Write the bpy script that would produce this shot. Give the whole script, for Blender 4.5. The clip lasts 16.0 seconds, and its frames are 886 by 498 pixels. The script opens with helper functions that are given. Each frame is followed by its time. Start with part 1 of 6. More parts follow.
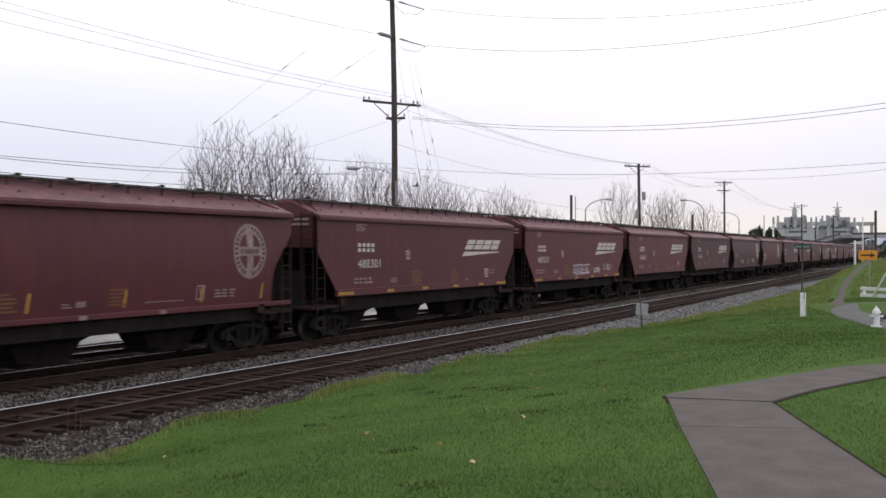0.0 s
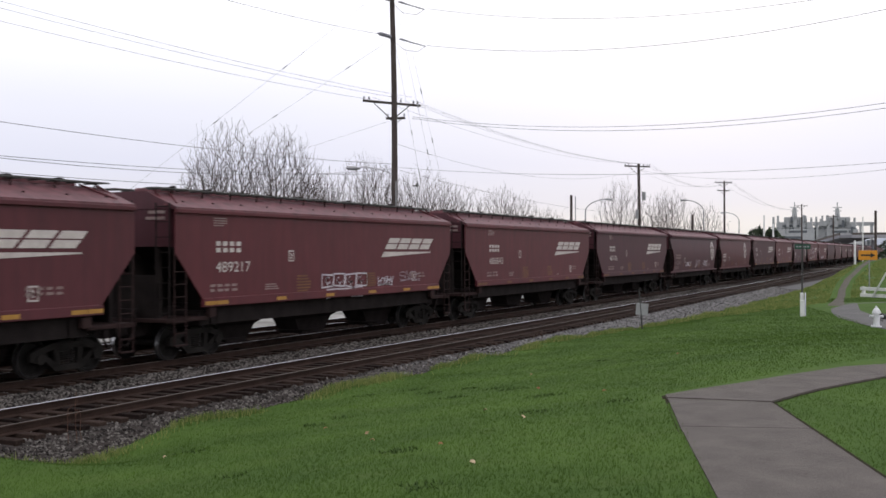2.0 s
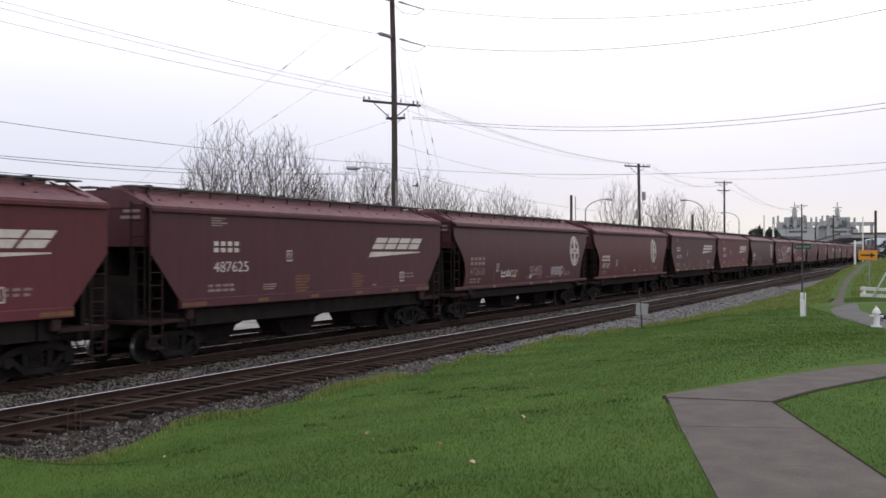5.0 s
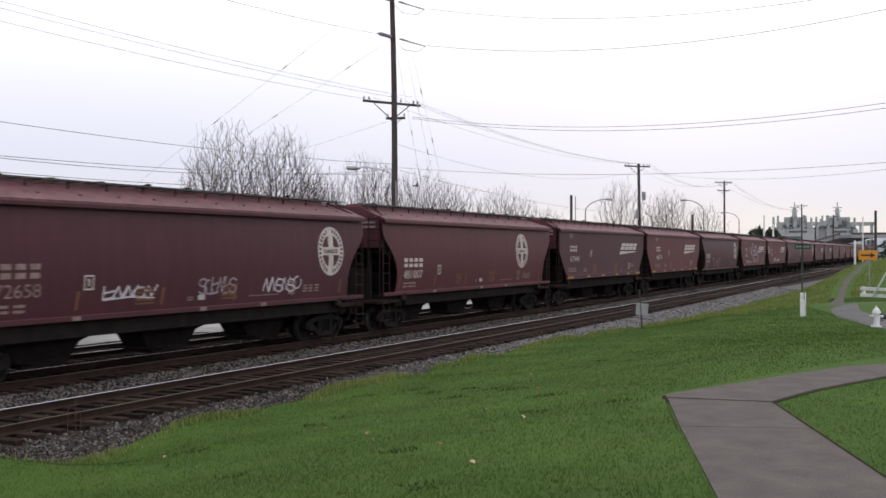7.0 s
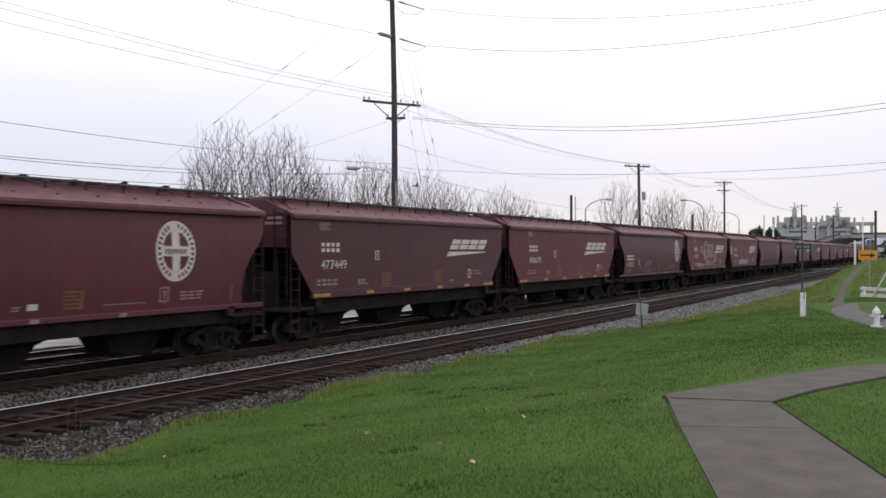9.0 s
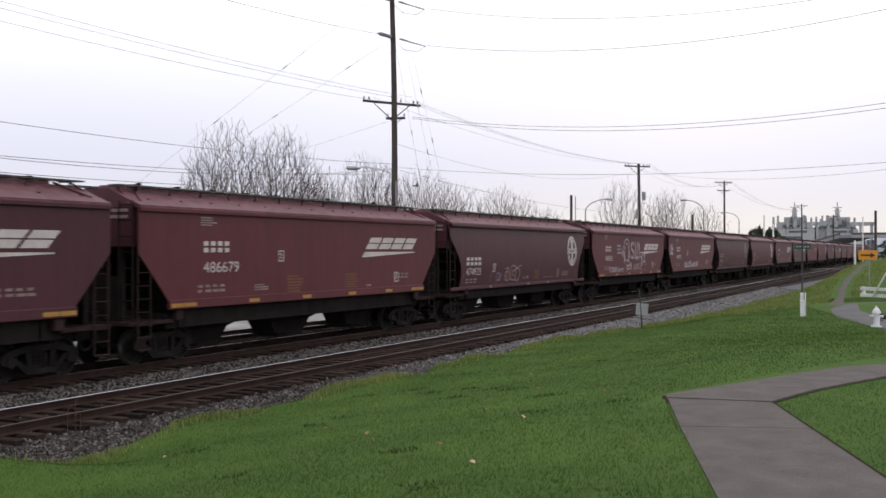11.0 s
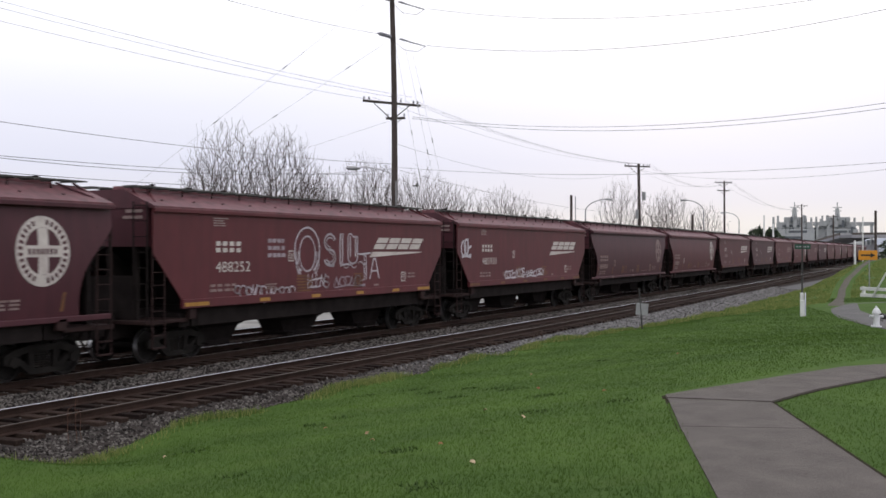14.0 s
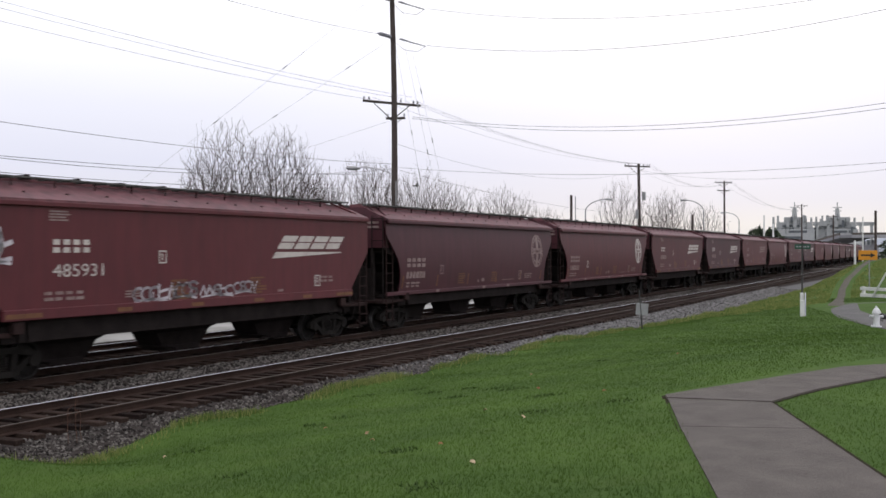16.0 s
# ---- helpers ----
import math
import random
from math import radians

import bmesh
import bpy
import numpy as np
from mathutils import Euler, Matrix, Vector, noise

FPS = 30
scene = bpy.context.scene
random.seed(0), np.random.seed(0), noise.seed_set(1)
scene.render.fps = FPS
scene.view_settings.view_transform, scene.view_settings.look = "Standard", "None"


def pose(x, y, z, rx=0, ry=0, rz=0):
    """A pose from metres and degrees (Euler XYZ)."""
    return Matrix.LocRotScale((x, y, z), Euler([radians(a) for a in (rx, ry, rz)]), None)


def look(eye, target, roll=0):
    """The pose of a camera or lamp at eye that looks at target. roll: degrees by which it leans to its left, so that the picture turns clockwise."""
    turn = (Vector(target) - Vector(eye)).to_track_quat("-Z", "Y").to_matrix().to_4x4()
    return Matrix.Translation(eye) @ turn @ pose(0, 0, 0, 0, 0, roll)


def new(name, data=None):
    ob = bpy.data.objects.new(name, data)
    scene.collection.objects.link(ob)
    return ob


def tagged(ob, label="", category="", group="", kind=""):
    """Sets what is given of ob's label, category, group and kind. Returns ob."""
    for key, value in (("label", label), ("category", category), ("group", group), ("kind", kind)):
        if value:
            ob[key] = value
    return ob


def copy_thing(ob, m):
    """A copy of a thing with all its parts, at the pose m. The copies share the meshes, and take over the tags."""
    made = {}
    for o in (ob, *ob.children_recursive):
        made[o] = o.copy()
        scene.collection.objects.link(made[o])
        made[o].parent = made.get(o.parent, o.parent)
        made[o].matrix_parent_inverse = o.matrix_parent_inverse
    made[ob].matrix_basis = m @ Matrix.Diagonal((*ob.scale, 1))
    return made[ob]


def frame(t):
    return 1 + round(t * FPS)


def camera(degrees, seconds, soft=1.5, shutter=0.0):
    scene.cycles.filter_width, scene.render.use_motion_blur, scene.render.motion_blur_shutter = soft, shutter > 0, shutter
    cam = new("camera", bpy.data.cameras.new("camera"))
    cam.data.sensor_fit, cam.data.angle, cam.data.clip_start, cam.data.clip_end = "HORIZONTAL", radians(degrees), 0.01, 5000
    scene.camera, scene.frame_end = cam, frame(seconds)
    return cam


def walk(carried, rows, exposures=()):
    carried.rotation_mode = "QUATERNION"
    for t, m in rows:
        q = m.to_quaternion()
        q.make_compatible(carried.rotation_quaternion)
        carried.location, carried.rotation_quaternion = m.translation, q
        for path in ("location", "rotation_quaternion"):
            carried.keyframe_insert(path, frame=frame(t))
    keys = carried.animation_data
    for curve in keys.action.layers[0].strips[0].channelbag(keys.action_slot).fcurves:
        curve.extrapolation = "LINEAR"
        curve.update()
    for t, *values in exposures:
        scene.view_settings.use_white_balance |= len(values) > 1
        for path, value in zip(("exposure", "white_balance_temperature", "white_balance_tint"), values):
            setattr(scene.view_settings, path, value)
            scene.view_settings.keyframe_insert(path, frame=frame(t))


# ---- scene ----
TURN = 25.34                      # the track runs along +x; the camera looks this far to its left
EYE = (0.0, 0.0, 3.243)
cam = camera(44.84, 16.0, soft=1.55, shutter=0.25)
AHEAD = (math.cos(radians(TURN)), math.sin(radians(TURN)), 0.0016)
STAND = look(EYE, [e + 50 * a for e, a in zip(EYE, AHEAD)])
walk(cam, [(0.0, STAND), (16.0, STAND)])

# ---- light: a bright overcast winter sky ----
world = bpy.data.worlds.new("overcast_sky")
scene.world = world
world.use_nodes = True
wn, wl = world.node_tree.nodes, world.node_tree.links
wn.clear()
w_out = wn.new("ShaderNodeOutputWorld")
w_bg = wn.new("ShaderNodeBackground")
w_sky = wn.new("ShaderNodeTexSky")
w_sky.sky_type, w_sky.sun_disc = "NISHITA", False
w_sky.sun_elevation, w_sky.sun_rotation = radians(14), radians(78)
w_sky.air_density, w_sky.dust_density = 1.0, 4.0
w_coord = wn.new("ShaderNodeTexCoord")
w_sep = wn.new("ShaderNodeSeparateXYZ")
w_ramp = wn.new("ShaderNodeValToRGB")
w_noise = wn.new("ShaderNodeTexNoise")
w_map = wn.new("ShaderNodeMapping")
w_cloud = wn.new("ShaderNodeValToRGB")
w_mul = wn.new("ShaderNodeMixRGB")
w_scale = wn.new("ShaderNodeMixRGB")
w_mix = wn.new("ShaderNodeMixRGB")
w_map.inputs["Scale"].default_value = (1.2, 1.2, 5.0)
w_noise.inputs["Scale"].default_value, w_noise.inputs["Detail"].default_value = 1.6, 5.0
w_cloud.color_ramp.elements[0].position, w_cloud.color_ramp.elements[0].color = 0.30, (0.965, 0.97, 0.985, 1)
w_cloud.color_ramp.elements[1].position, w_cloud.color_ramp.elements[1].color = 0.70, (1.02, 1.02, 1.02, 1)
ramp = w_ramp.color_ramp
ramp.elements[0].position, ramp.elements[0].color = 0.0, (0.80, 0.77, 0.76, 1)
ramp.elements[1].position, ramp.elements[1].color = 1.0, (1.12, 1.12, 1.19, 1)
for at, colour in ((0.022, (0.90, 0.86, 0.84, 1)), (0.045, (0.82, 0.81, 0.89, 1)), (0.08, (0.81, 0.82, 0.95, 1)), (0.13, (0.92, 0.925, 1.03, 1)), (0.20, (1.12, 1.12, 1.19, 1))):
    ramp.elements.new(at).color = colour
w_mul.blend_type, w_mul.inputs[0].default_value = "MULTIPLY", 1.0
w_scale.blend_type, w_scale.inputs[0].default_value = "MULTIPLY", 1.0
w_scale.inputs[2].default_value = (0.10, 0.10, 0.10, 1)
w_mix.inputs[0].default_value = 0.985
wl.new(w_coord.outputs["Generated"], w_sep.inputs[0])
wl.new(w_sep.outputs["Z"], w_ramp.inputs[0])
wl.new(w_coord.outputs["Generated"], w_map.inputs[0])
wl.new(w_map.outputs[0], w_noise.inputs["Vector"])
wl.new(w_noise.outputs["Fac"], w_cloud.inputs[0])
wl.new(w_ramp.outputs[0], w_mul.inputs[1])
wl.new(w_cloud.outputs[0], w_mul.inputs[2])
wl.new(w_sky.outputs[0], w_scale.inputs[1])
wl.new(w_scale.outputs[0], w_mix.inputs[1])
wl.new(w_mul.outputs[0], w_mix.inputs[2])
wl.new(w_mix.outputs[0], w_bg.inputs[0])
w_bg.inputs[1].default_value = 1.0
wl.new(w_bg.outputs[0], w_out.inputs[0])

sun = new("sun", bpy.data.lights.new("sun", "SUN"))
sun.data.energy, sun.data.angle, sun.data.color = 0.5, radians(25), (1.0, 0.96, 0.92)
sun.matrix_world = look((0, 0, 60), (30, 24, 0))
scene.view_settings.exposure = 0.0


# ---- materials ----
def surface(name, dark, light, rough=0.8, metal=0.0, scale=3.0, fine=40.0, bump=0.2, island=0.0, random_tone=0.0, stretch=(1, 1, 1), fine_amount=0.35, coords="Object", specular=0.3, ends=(0.28, 0.72), through_light=0.0):
    """Two colours mixed by large and fine noise, with relief from the fine noise."""
    mat = bpy.data.materials.new(name)
    mat.use_nodes = True
    n, l = mat.node_tree.nodes, mat.node_tree.links
    shade = n["Principled BSDF"]
    tex = n.new("ShaderNodeTexCoord")
    mapping = n.new("ShaderNodeMapping")
    mapping.inputs["Scale"].default_value = stretch
    big, small = n.new("ShaderNodeTexNoise"), n.new("ShaderNodeTexNoise")
    big.inputs["Scale"].default_value, big.inputs["Detail"].default_value = scale, 4
    small.inputs["Scale"].default_value, small.inputs["Detail"].default_value = fine, 3
    l.new(tex.outputs[coords], mapping.inputs[0])
    l.new(mapping.outputs[0], big.inputs["Vector"])
    l.new(mapping.outputs[0], small.inputs["Vector"])
    mixer = n.new("ShaderNodeMix")
    mixer.inputs[0].default_value = fine_amount
    l.new(big.outputs["Fac"], mixer.inputs[2])
    l.new(small.outputs["Fac"], mixer.inputs[3])
    value = mixer.outputs[0]
    if island or random_tone:
        extra = n.new("ShaderNodeMath")
        extra.operation = "MULTIPLY_ADD"
        extra.inputs[1].default_value = island or random_tone
        if island:
            l.new(n.new("ShaderNodeNewGeometry").outputs["Random Per Island"], extra.inputs[0])
        else:
            l.new(n.new("ShaderNodeObjectInfo").outputs["Random"], extra.inputs[0])
        shift = n.new("ShaderNodeMath")
        shift.operation = "SUBTRACT"
        shift.inputs[1].default_value = (island or random_tone) / 2
        l.new(value, extra.inputs[2])
        l.new(extra.outputs[0], shift.inputs[0])
        value = shift.outputs[0]
    tone = n.new("ShaderNodeValToRGB")
    tone.color_ramp.elements[0].position, tone.color_ramp.elements[1].position = ends
    tone.color_ramp.elements[0].color, tone.color_ramp.elements[1].color = (*dark, 1), (*light, 1)
    l.new(value, tone.inputs[0])
    l.new(tone.outputs[0], shade.inputs["Base Color"])
    shade.inputs["Roughness"].default_value, shade.inputs["Metallic"].default_value = rough, metal
    shade.inputs["Specular IOR Level"].default_value = specular
    if bump:
        relief = n.new("ShaderNodeBump")
        relief.inputs["Strength"].default_value, relief.inputs["Distance"].default_value = bump, 0.02
        l.new(small.outputs["Fac"], relief.inputs["Height"])
        l.new(relief.outputs[0], shade.inputs["Normal"])
    if through_light:                # thin leaves let light through
        thin = n.new("ShaderNodeBsdfTranslucent")
        both = n.new("ShaderNodeMixShader")
        both.inputs[0].default_value = through_light
        l.new(tone.outputs[0], thin.inputs["Color"])
        l.new(shade.outputs[0], both.inputs[1])
        l.new(thin.outputs[0], both.inputs[2])
        l.new(both.outputs[0], n["Material Output"].inputs["Surface"])
    return mat


def weathered(name, paint, faded, grime, rough=0.55, amount=0.40):
    """Sheet-metal paint: faded in patches, streaked downwards, with grime along fine noise."""
    mat = surface(name, paint, faded, rough, scale=0.5, fine=3.0, bump=0.05, stretch=(1, 1, 0.6), specular=0.25)
    n, l = mat.node_tree.nodes, mat.node_tree.links
    shade = n["Principled BSDF"]
    tex = n.new("ShaderNodeTexCoord")
    mapping = n.new("ShaderNodeMapping")
    mapping.inputs["Scale"].default_value = (2.6, 2.6, 0.30)
    streak = n.new("ShaderNodeTexNoise")
    streak.inputs["Scale"].default_value, streak.inputs["Detail"].default_value = 1.4, 6
    ramp_s = n.new("ShaderNodeValToRGB")
    ramp_s.color_ramp.elements[0].position, ramp_s.color_ramp.elements[1].position = 0.42, 0.78
    ramp_s.color_ramp.elements[0].color, ramp_s.color_ramp.elements[1].color = (0, 0, 0, 1), (amount, amount, amount, 1)
    over = n.new("ShaderNodeMixRGB")
    over.inputs[2].default_value = (*grime, 1)
    l.new(tex.outputs["Object"], mapping.inputs[0])
    l.new(mapping.outputs[0], streak.inputs["Vector"])
    l.new(streak.outputs["Fac"], ramp_s.inputs[0])
    l.new(ramp_s.outputs[0], over.inputs[0])
    l.new(shade.inputs["Base Color"].links[0].from_socket, over.inputs[1])
    l.new(over.outputs[0], shade.inputs["Base Color"])
    return mat


RED = weathered("oxide_red_paint", (0.084, 0.0190, 0.0235), (0.122, 0.0280, 0.0345), (0.052, 0.0175, 0.021))
RED_DARK = weathered("dull_brown_red_paint", (0.059, 0.0180, 0.0245), (0.082, 0.0255, 0.034), (0.036, 0.0145, 0.019))
RED_MID = weathered("brown_red_paint", (0.074, 0.0190, 0.0235), (0.106, 0.0275, 0.0345), (0.043, 0.016, 0.020))
ROOF_RED = weathered("faded_roof_paint", (0.125, 0.047, 0.054), (0.185, 0.078, 0.090), (0.050, 0.026, 0.030), amount=0.85)
# Near-black for sooty steel; on the slope sheets it also paints their shade.
BLACK_STEEL = surface("sooty_shaded_steel", (0.013, 0.0105, 0.0105), (0.030, 0.024, 0.0235), 0.85, 0.0, 2, 25, 0.2, specular=0.04)
# End gear: grime and the shade between cars, both in one dark colour.
GEAR = surface("grimy_shaded_red_steel", (0.018, 0.011, 0.011), (0.045, 0.026, 0.025), 0.8, 0.0, 2, 25, 0.2, specular=0.1)
TRUCK_STEEL = surface("dusty_cast_steel", (0.010, 0.0085, 0.008), (0.026, 0.023, 0.021), 0.8, 0.0, 3, 30, 0.25, specular=0.08)
WHEEL_STEEL = surface("worn_wheel_steel", (0.012, 0.0105, 0.010), (0.030, 0.027, 0.026), 0.7, 0.0, 6, 40, 0.1, specular=0.1)
TREAD = surface("polished_wheel_tread", (0.30, 0.30, 0.31), (0.45, 0.45, 0.46), 0.28, 0.9, 6, 40, 0.0)
GRATING = surface("galvanised_grating", (0.055, 0.055, 0.055), (0.13, 0.13, 0.125), 0.6, 0.3, 4, 40, 0.2)
WHITE_PAINT = surface("stencil_white_paint", (0.42, 0.36, 0.34), (0.60, 0.55, 0.52), 0.6, 0, 3, 14, 0.02)
FADED_WHITE = surface("worn_stencil_paint", (0.16, 0.09, 0.085), (0.32, 0.25, 0.24), 0.65, 0, 3, 9, 0.02, fine_amount=0.6)
SPRAY = surface("white_spray_paint", (0.42, 0.38, 0.42), (0.62, 0.58, 0.62), 0.6, 0, 3, 14, 0.02)
SPRAY_DIM = surface("worn_spray_paint", (0.22, 0.17, 0.19), (0.40, 0.34, 0.38), 0.6, 0, 3, 10, 0.02)
YELLOW = surface("yellow_reflective_tape", (0.30, 0.15, 0.03), (0.44, 0.24, 0.05), 0.5, 0, 3, 16, 0.02)
YELLOW_DIM = surface("dirty_yellow_tape", (0.11, 0.048, 0.028), (0.19, 0.088, 0.036), 0.6, 0, 3, 12, 0.02)
RAIL_SIDE = surface("rusty_rail_steel", (0.020, 0.012, 0.0095), (0.050, 0.031, 0.025), 0.8, 0.0, 2, 30, 0.2, specular=0.1)
RAIL_TOP = surface("polished_rail_head", (0.60, 0.60, 0.66), (0.74, 0.74, 0.80), 0.5, 0.55, 2, 30, 0.0, specular=0.6)
RAIL_DULL = surface("dull_rail_head", (0.10, 0.085, 0.075), (0.16, 0.14, 0.13), 0.55, 0.4, 2, 30, 0.05)
TIE_WOOD = surface("creosoted_tie_wood", (0.012, 0.008, 0.007), (0.048, 0.032, 0.026), 0.9, 0, 4, 26, 0.5, random_tone=0.4, stretch=(4, 0.7, 4), specular=0.08)
STONE = surface("crushed_ballast_stone", (0.018, 0.015, 0.014), (0.155, 0.140, 0.130), 0.9, 0, 3, 30, 0.2, island=0.85, specular=0.15)
BED = surface("ballast_bed", (0.018, 0.0145, 0.013), (0.080, 0.070, 0.066), 0.95, 0, 1.2, 34, 1.0, fine_amount=0.8, specular=0.0)

STONE_PALE = surface("pale_grey_ballast_stone", (0.050, 0.046, 0.045), (0.26, 0.25, 0.247), 0.9, 0, 3, 30, 0.2, island=0.8, specular=0.15)


def two_tone_bed():
    """Paler grey on the outer shoulder from x = 20 to 40 on, rusty and sooty between the rails."""
    n, l = BED.node_tree.nodes, BED.node_tree.links
    shade = n["Principled BSDF"]
    sep = n.new("ShaderNodeSeparateXYZ")
    l.new(n.new("ShaderNodeTexCoord").outputs["Object"], sep.inputs[0])
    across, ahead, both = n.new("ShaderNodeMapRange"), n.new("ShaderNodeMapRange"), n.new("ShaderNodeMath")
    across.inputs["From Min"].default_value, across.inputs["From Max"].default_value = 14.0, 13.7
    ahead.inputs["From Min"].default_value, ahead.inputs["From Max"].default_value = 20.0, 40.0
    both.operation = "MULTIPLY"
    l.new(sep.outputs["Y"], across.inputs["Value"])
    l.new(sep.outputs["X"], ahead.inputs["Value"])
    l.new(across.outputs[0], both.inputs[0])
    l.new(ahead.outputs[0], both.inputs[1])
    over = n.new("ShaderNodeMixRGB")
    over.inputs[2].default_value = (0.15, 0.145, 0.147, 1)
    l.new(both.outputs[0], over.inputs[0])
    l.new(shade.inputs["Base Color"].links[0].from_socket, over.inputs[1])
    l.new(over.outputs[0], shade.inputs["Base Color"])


two_tone_bed()


# ---- helpers of this scene ----
def part(name, bm, material, parent=None, label=""):
    mesh = bpy.data.meshes.new(name)
    bm.normal_update()
    bm.to_mesh(mesh)
    bm.free()
    mesh.materials.append(material)
    ob = new(name, mesh)
    ob.parent = parent
    if label:
        tagged(ob, label)
    return ob


def sheet(name, verts, faces, material, parent=None, smooth=False):
    mesh = bpy.data.meshes.new(name)
    mesh.from_pydata(verts, [], faces)
    mesh.update()
    if smooth:
        mesh.polygons.foreach_set("use_smooth", [True] * len(mesh.polygons))
    mesh.materials.append(material)
    ob = new(name, mesh)
    ob.parent = parent
    return ob


def empty(name, m, label, category, group="", kind=""):
    ob = new(name)
    ob.matrix_world = m
    return tagged(ob, label, category, group, kind)


def box(bm, x0, y0, z0, x1, y1, z1, m=None):
    vs = [bm.verts.new(c) for c in ((x0, y0, z0), (x1, y0, z0), (x1, y1, z0), (x0, y1, z0), (x0, y0, z1), (x1, y0, z1), (x1, y1, z1), (x0, y1, z1))]
    if m:
        for v in vs:
            v.co = m @ v.co
    for f in ((3, 2, 1, 0), (4, 5, 6, 7), (0, 1, 5, 4), (1, 2, 6, 5), (2, 3, 7, 6), (3, 0, 4, 7)):
        bm.faces.new([vs[i] for i in f])
    return vs


def bevelled(bm, width=0.01, segments=1):
    bmesh.ops.bevel(bm, geom=bm.edges[:], offset=width, segments=segments, affect="EDGES", clamp_overlap=True)
    return bm


def tube(bm, a, b, ra, rb=None, sides=8):
    """A round bar from a to b, tapering from ra to rb."""
    a, b = Vector(a), Vector(b)
    rb = ra if rb is None else rb
    q = (b - a).to_track_quat("Z", "Y")
    rings = []
    for c, r in ((a, ra), (b, rb)):
        rings.append([bm.verts.new(c + q @ Vector((r * math.cos(2 * math.pi * i / sides), r * math.sin(2 * math.pi * i / sides), 0))) for i in range(sides)])
    for i in range(sides):
        j = (i + 1) % sides
        bm.faces.new((rings[0][i], rings[0][j], rings[1][j], rings[1][i]))
    bm.faces.new(rings[0][::-1])
    bm.faces.new(rings[1])


def prism(bm, outline, y0, y1):
    """An outline in x and z, drawn out from y0 to y1."""
    a = [bm.verts.new((x, y0, z)) for x, z in outline]
    b = [bm.verts.new((x, y1, z)) for x, z in outline]
    n = len(outline)
    bm.faces.new(a)
    bm.faces.new(b[::-1])
    for i in range(n):
        j = (i + 1) % n
        bm.faces.new((a[i], b[i], b[j], a[j]))
    bmesh.ops.recalc_face_normals(bm, faces=bm.faces[:])


def solid(*boxes):
    bm = bmesh.new()
    for b in boxes:
        box(bm, *b)
    return bm


def bars(*rods, sides=8):
    bm = bmesh.new()
    for r in rods:
        tube(bm, *r, sides=sides)
    return bm


# ---- the line of the tracks: straight, then a very wide curve to the left ----
BEND, RADIUS, BEND_END = 33.0, 6400.0, 170.0
RAIL_Z = 0.30


def along(s, y):
    """Place and heading on a line y metres to the left of the camera, s metres on."""
    a = max(0.0, min(s, BEND_END) - BEND) / RADIUS
    x = min(s, BEND) if a == 0 else BEND + RADIUS * math.sin(a)
    yy = y + RADIUS * (1 - math.cos(a))
    if s > BEND_END:
        x += (s - BEND_END) * math.cos(a)
        yy += (s - BEND_END) * math.sin(a)
    return x, yy, a


NEAR_Y, TRAIN_Y, SIDING_Y = 15.18, 19.85, 23.37


# ---- ground: one sheet to the horizon ----
def ease(v, a, b):
    u = max(0.0, min(1.0, (v - a) / (b - a)))
    return u * u * (3 - 2 * u)


def grass_edge(x):
    """Where the lawn meets the ballast, as y."""
    return 13.30 - 1.45 * ease(x, 35, 62) - 0.42 * math.exp(-((x - 13.6) / 1.3) ** 2) + 0.8 * (1 - ease(x, 11.4, 12.9)) + 0.07 * math.sin(x * 0.9) + 0.05 * math.sin(x * 2.3 + 1)


def bed_z(y):
    """The ballast shoulder's height below the near track."""
    return -0.22 + 0.28 * max(0.0, min(1.0, (y - 12.95) / 0.85))


def ground_z(x, y):
    edge = grass_edge(x)
    if y > edge:
        return bed_z(edge) - 0.12 - 0.3 * ease(y - edge, 0.0, 0.8) - 0.1 * ease(y, 23, 30) + 0.25 * ease(y, 22.9, 23.4)
    rise = 0.95 * ease(12.5 - y, 0.0, 10.0) * (1 - 0.65 * ease(x, 24, 44))
    base = bed_z(edge) + 0.05 * ease(edge - y, 0.0, 0.25)
    bank = 2.0 * ease(x, 64, 122) * ease(11.7 - y, 0.0, 4.0) * (1 - ease(x, 170, 240))
    return bank + base + (0.04 - base) * ease(edge - y, 0.2, 2.5) + rise - 0.12 * (1 - ease(edge - y, 0.0, 0.1))


def make_ground():
    xs = [-3500, -1500, -600, -250, -120, -60, -30] + [i * 0.5 for i in range(-40, 181)] + [92.5 + 2.5 * i for i in range(60)] + [245, 260, 300, 400, 600, 1000, 1800, 3500]
    ys = [-3500, -1500, -600, -250, -120, -60] + [i * 1.0 for i in range(-40, 11)] + [11 + 0.125 * i for i in range(0, 28)] + [i * 1.0 for i in range(15, 32)] + [35, 45, 60, 90, 140, 250, 500, 1200, 3500]
    verts = [(x, y, ground_z(x, y)) for x in xs for y in ys]
    m = len(ys)
    faces = [(i * m + j, (i + 1) * m + j, (i + 1) * m + j + 1, i * m + j + 1) for i in range(len(xs) - 1) for j in range(m - 1)]
    ob = sheet("ground", verts, faces, ground_material(), smooth=True)
    tagged(ob, "mown green lawn running into pale wet gravel yard", "ground", kind="structure")


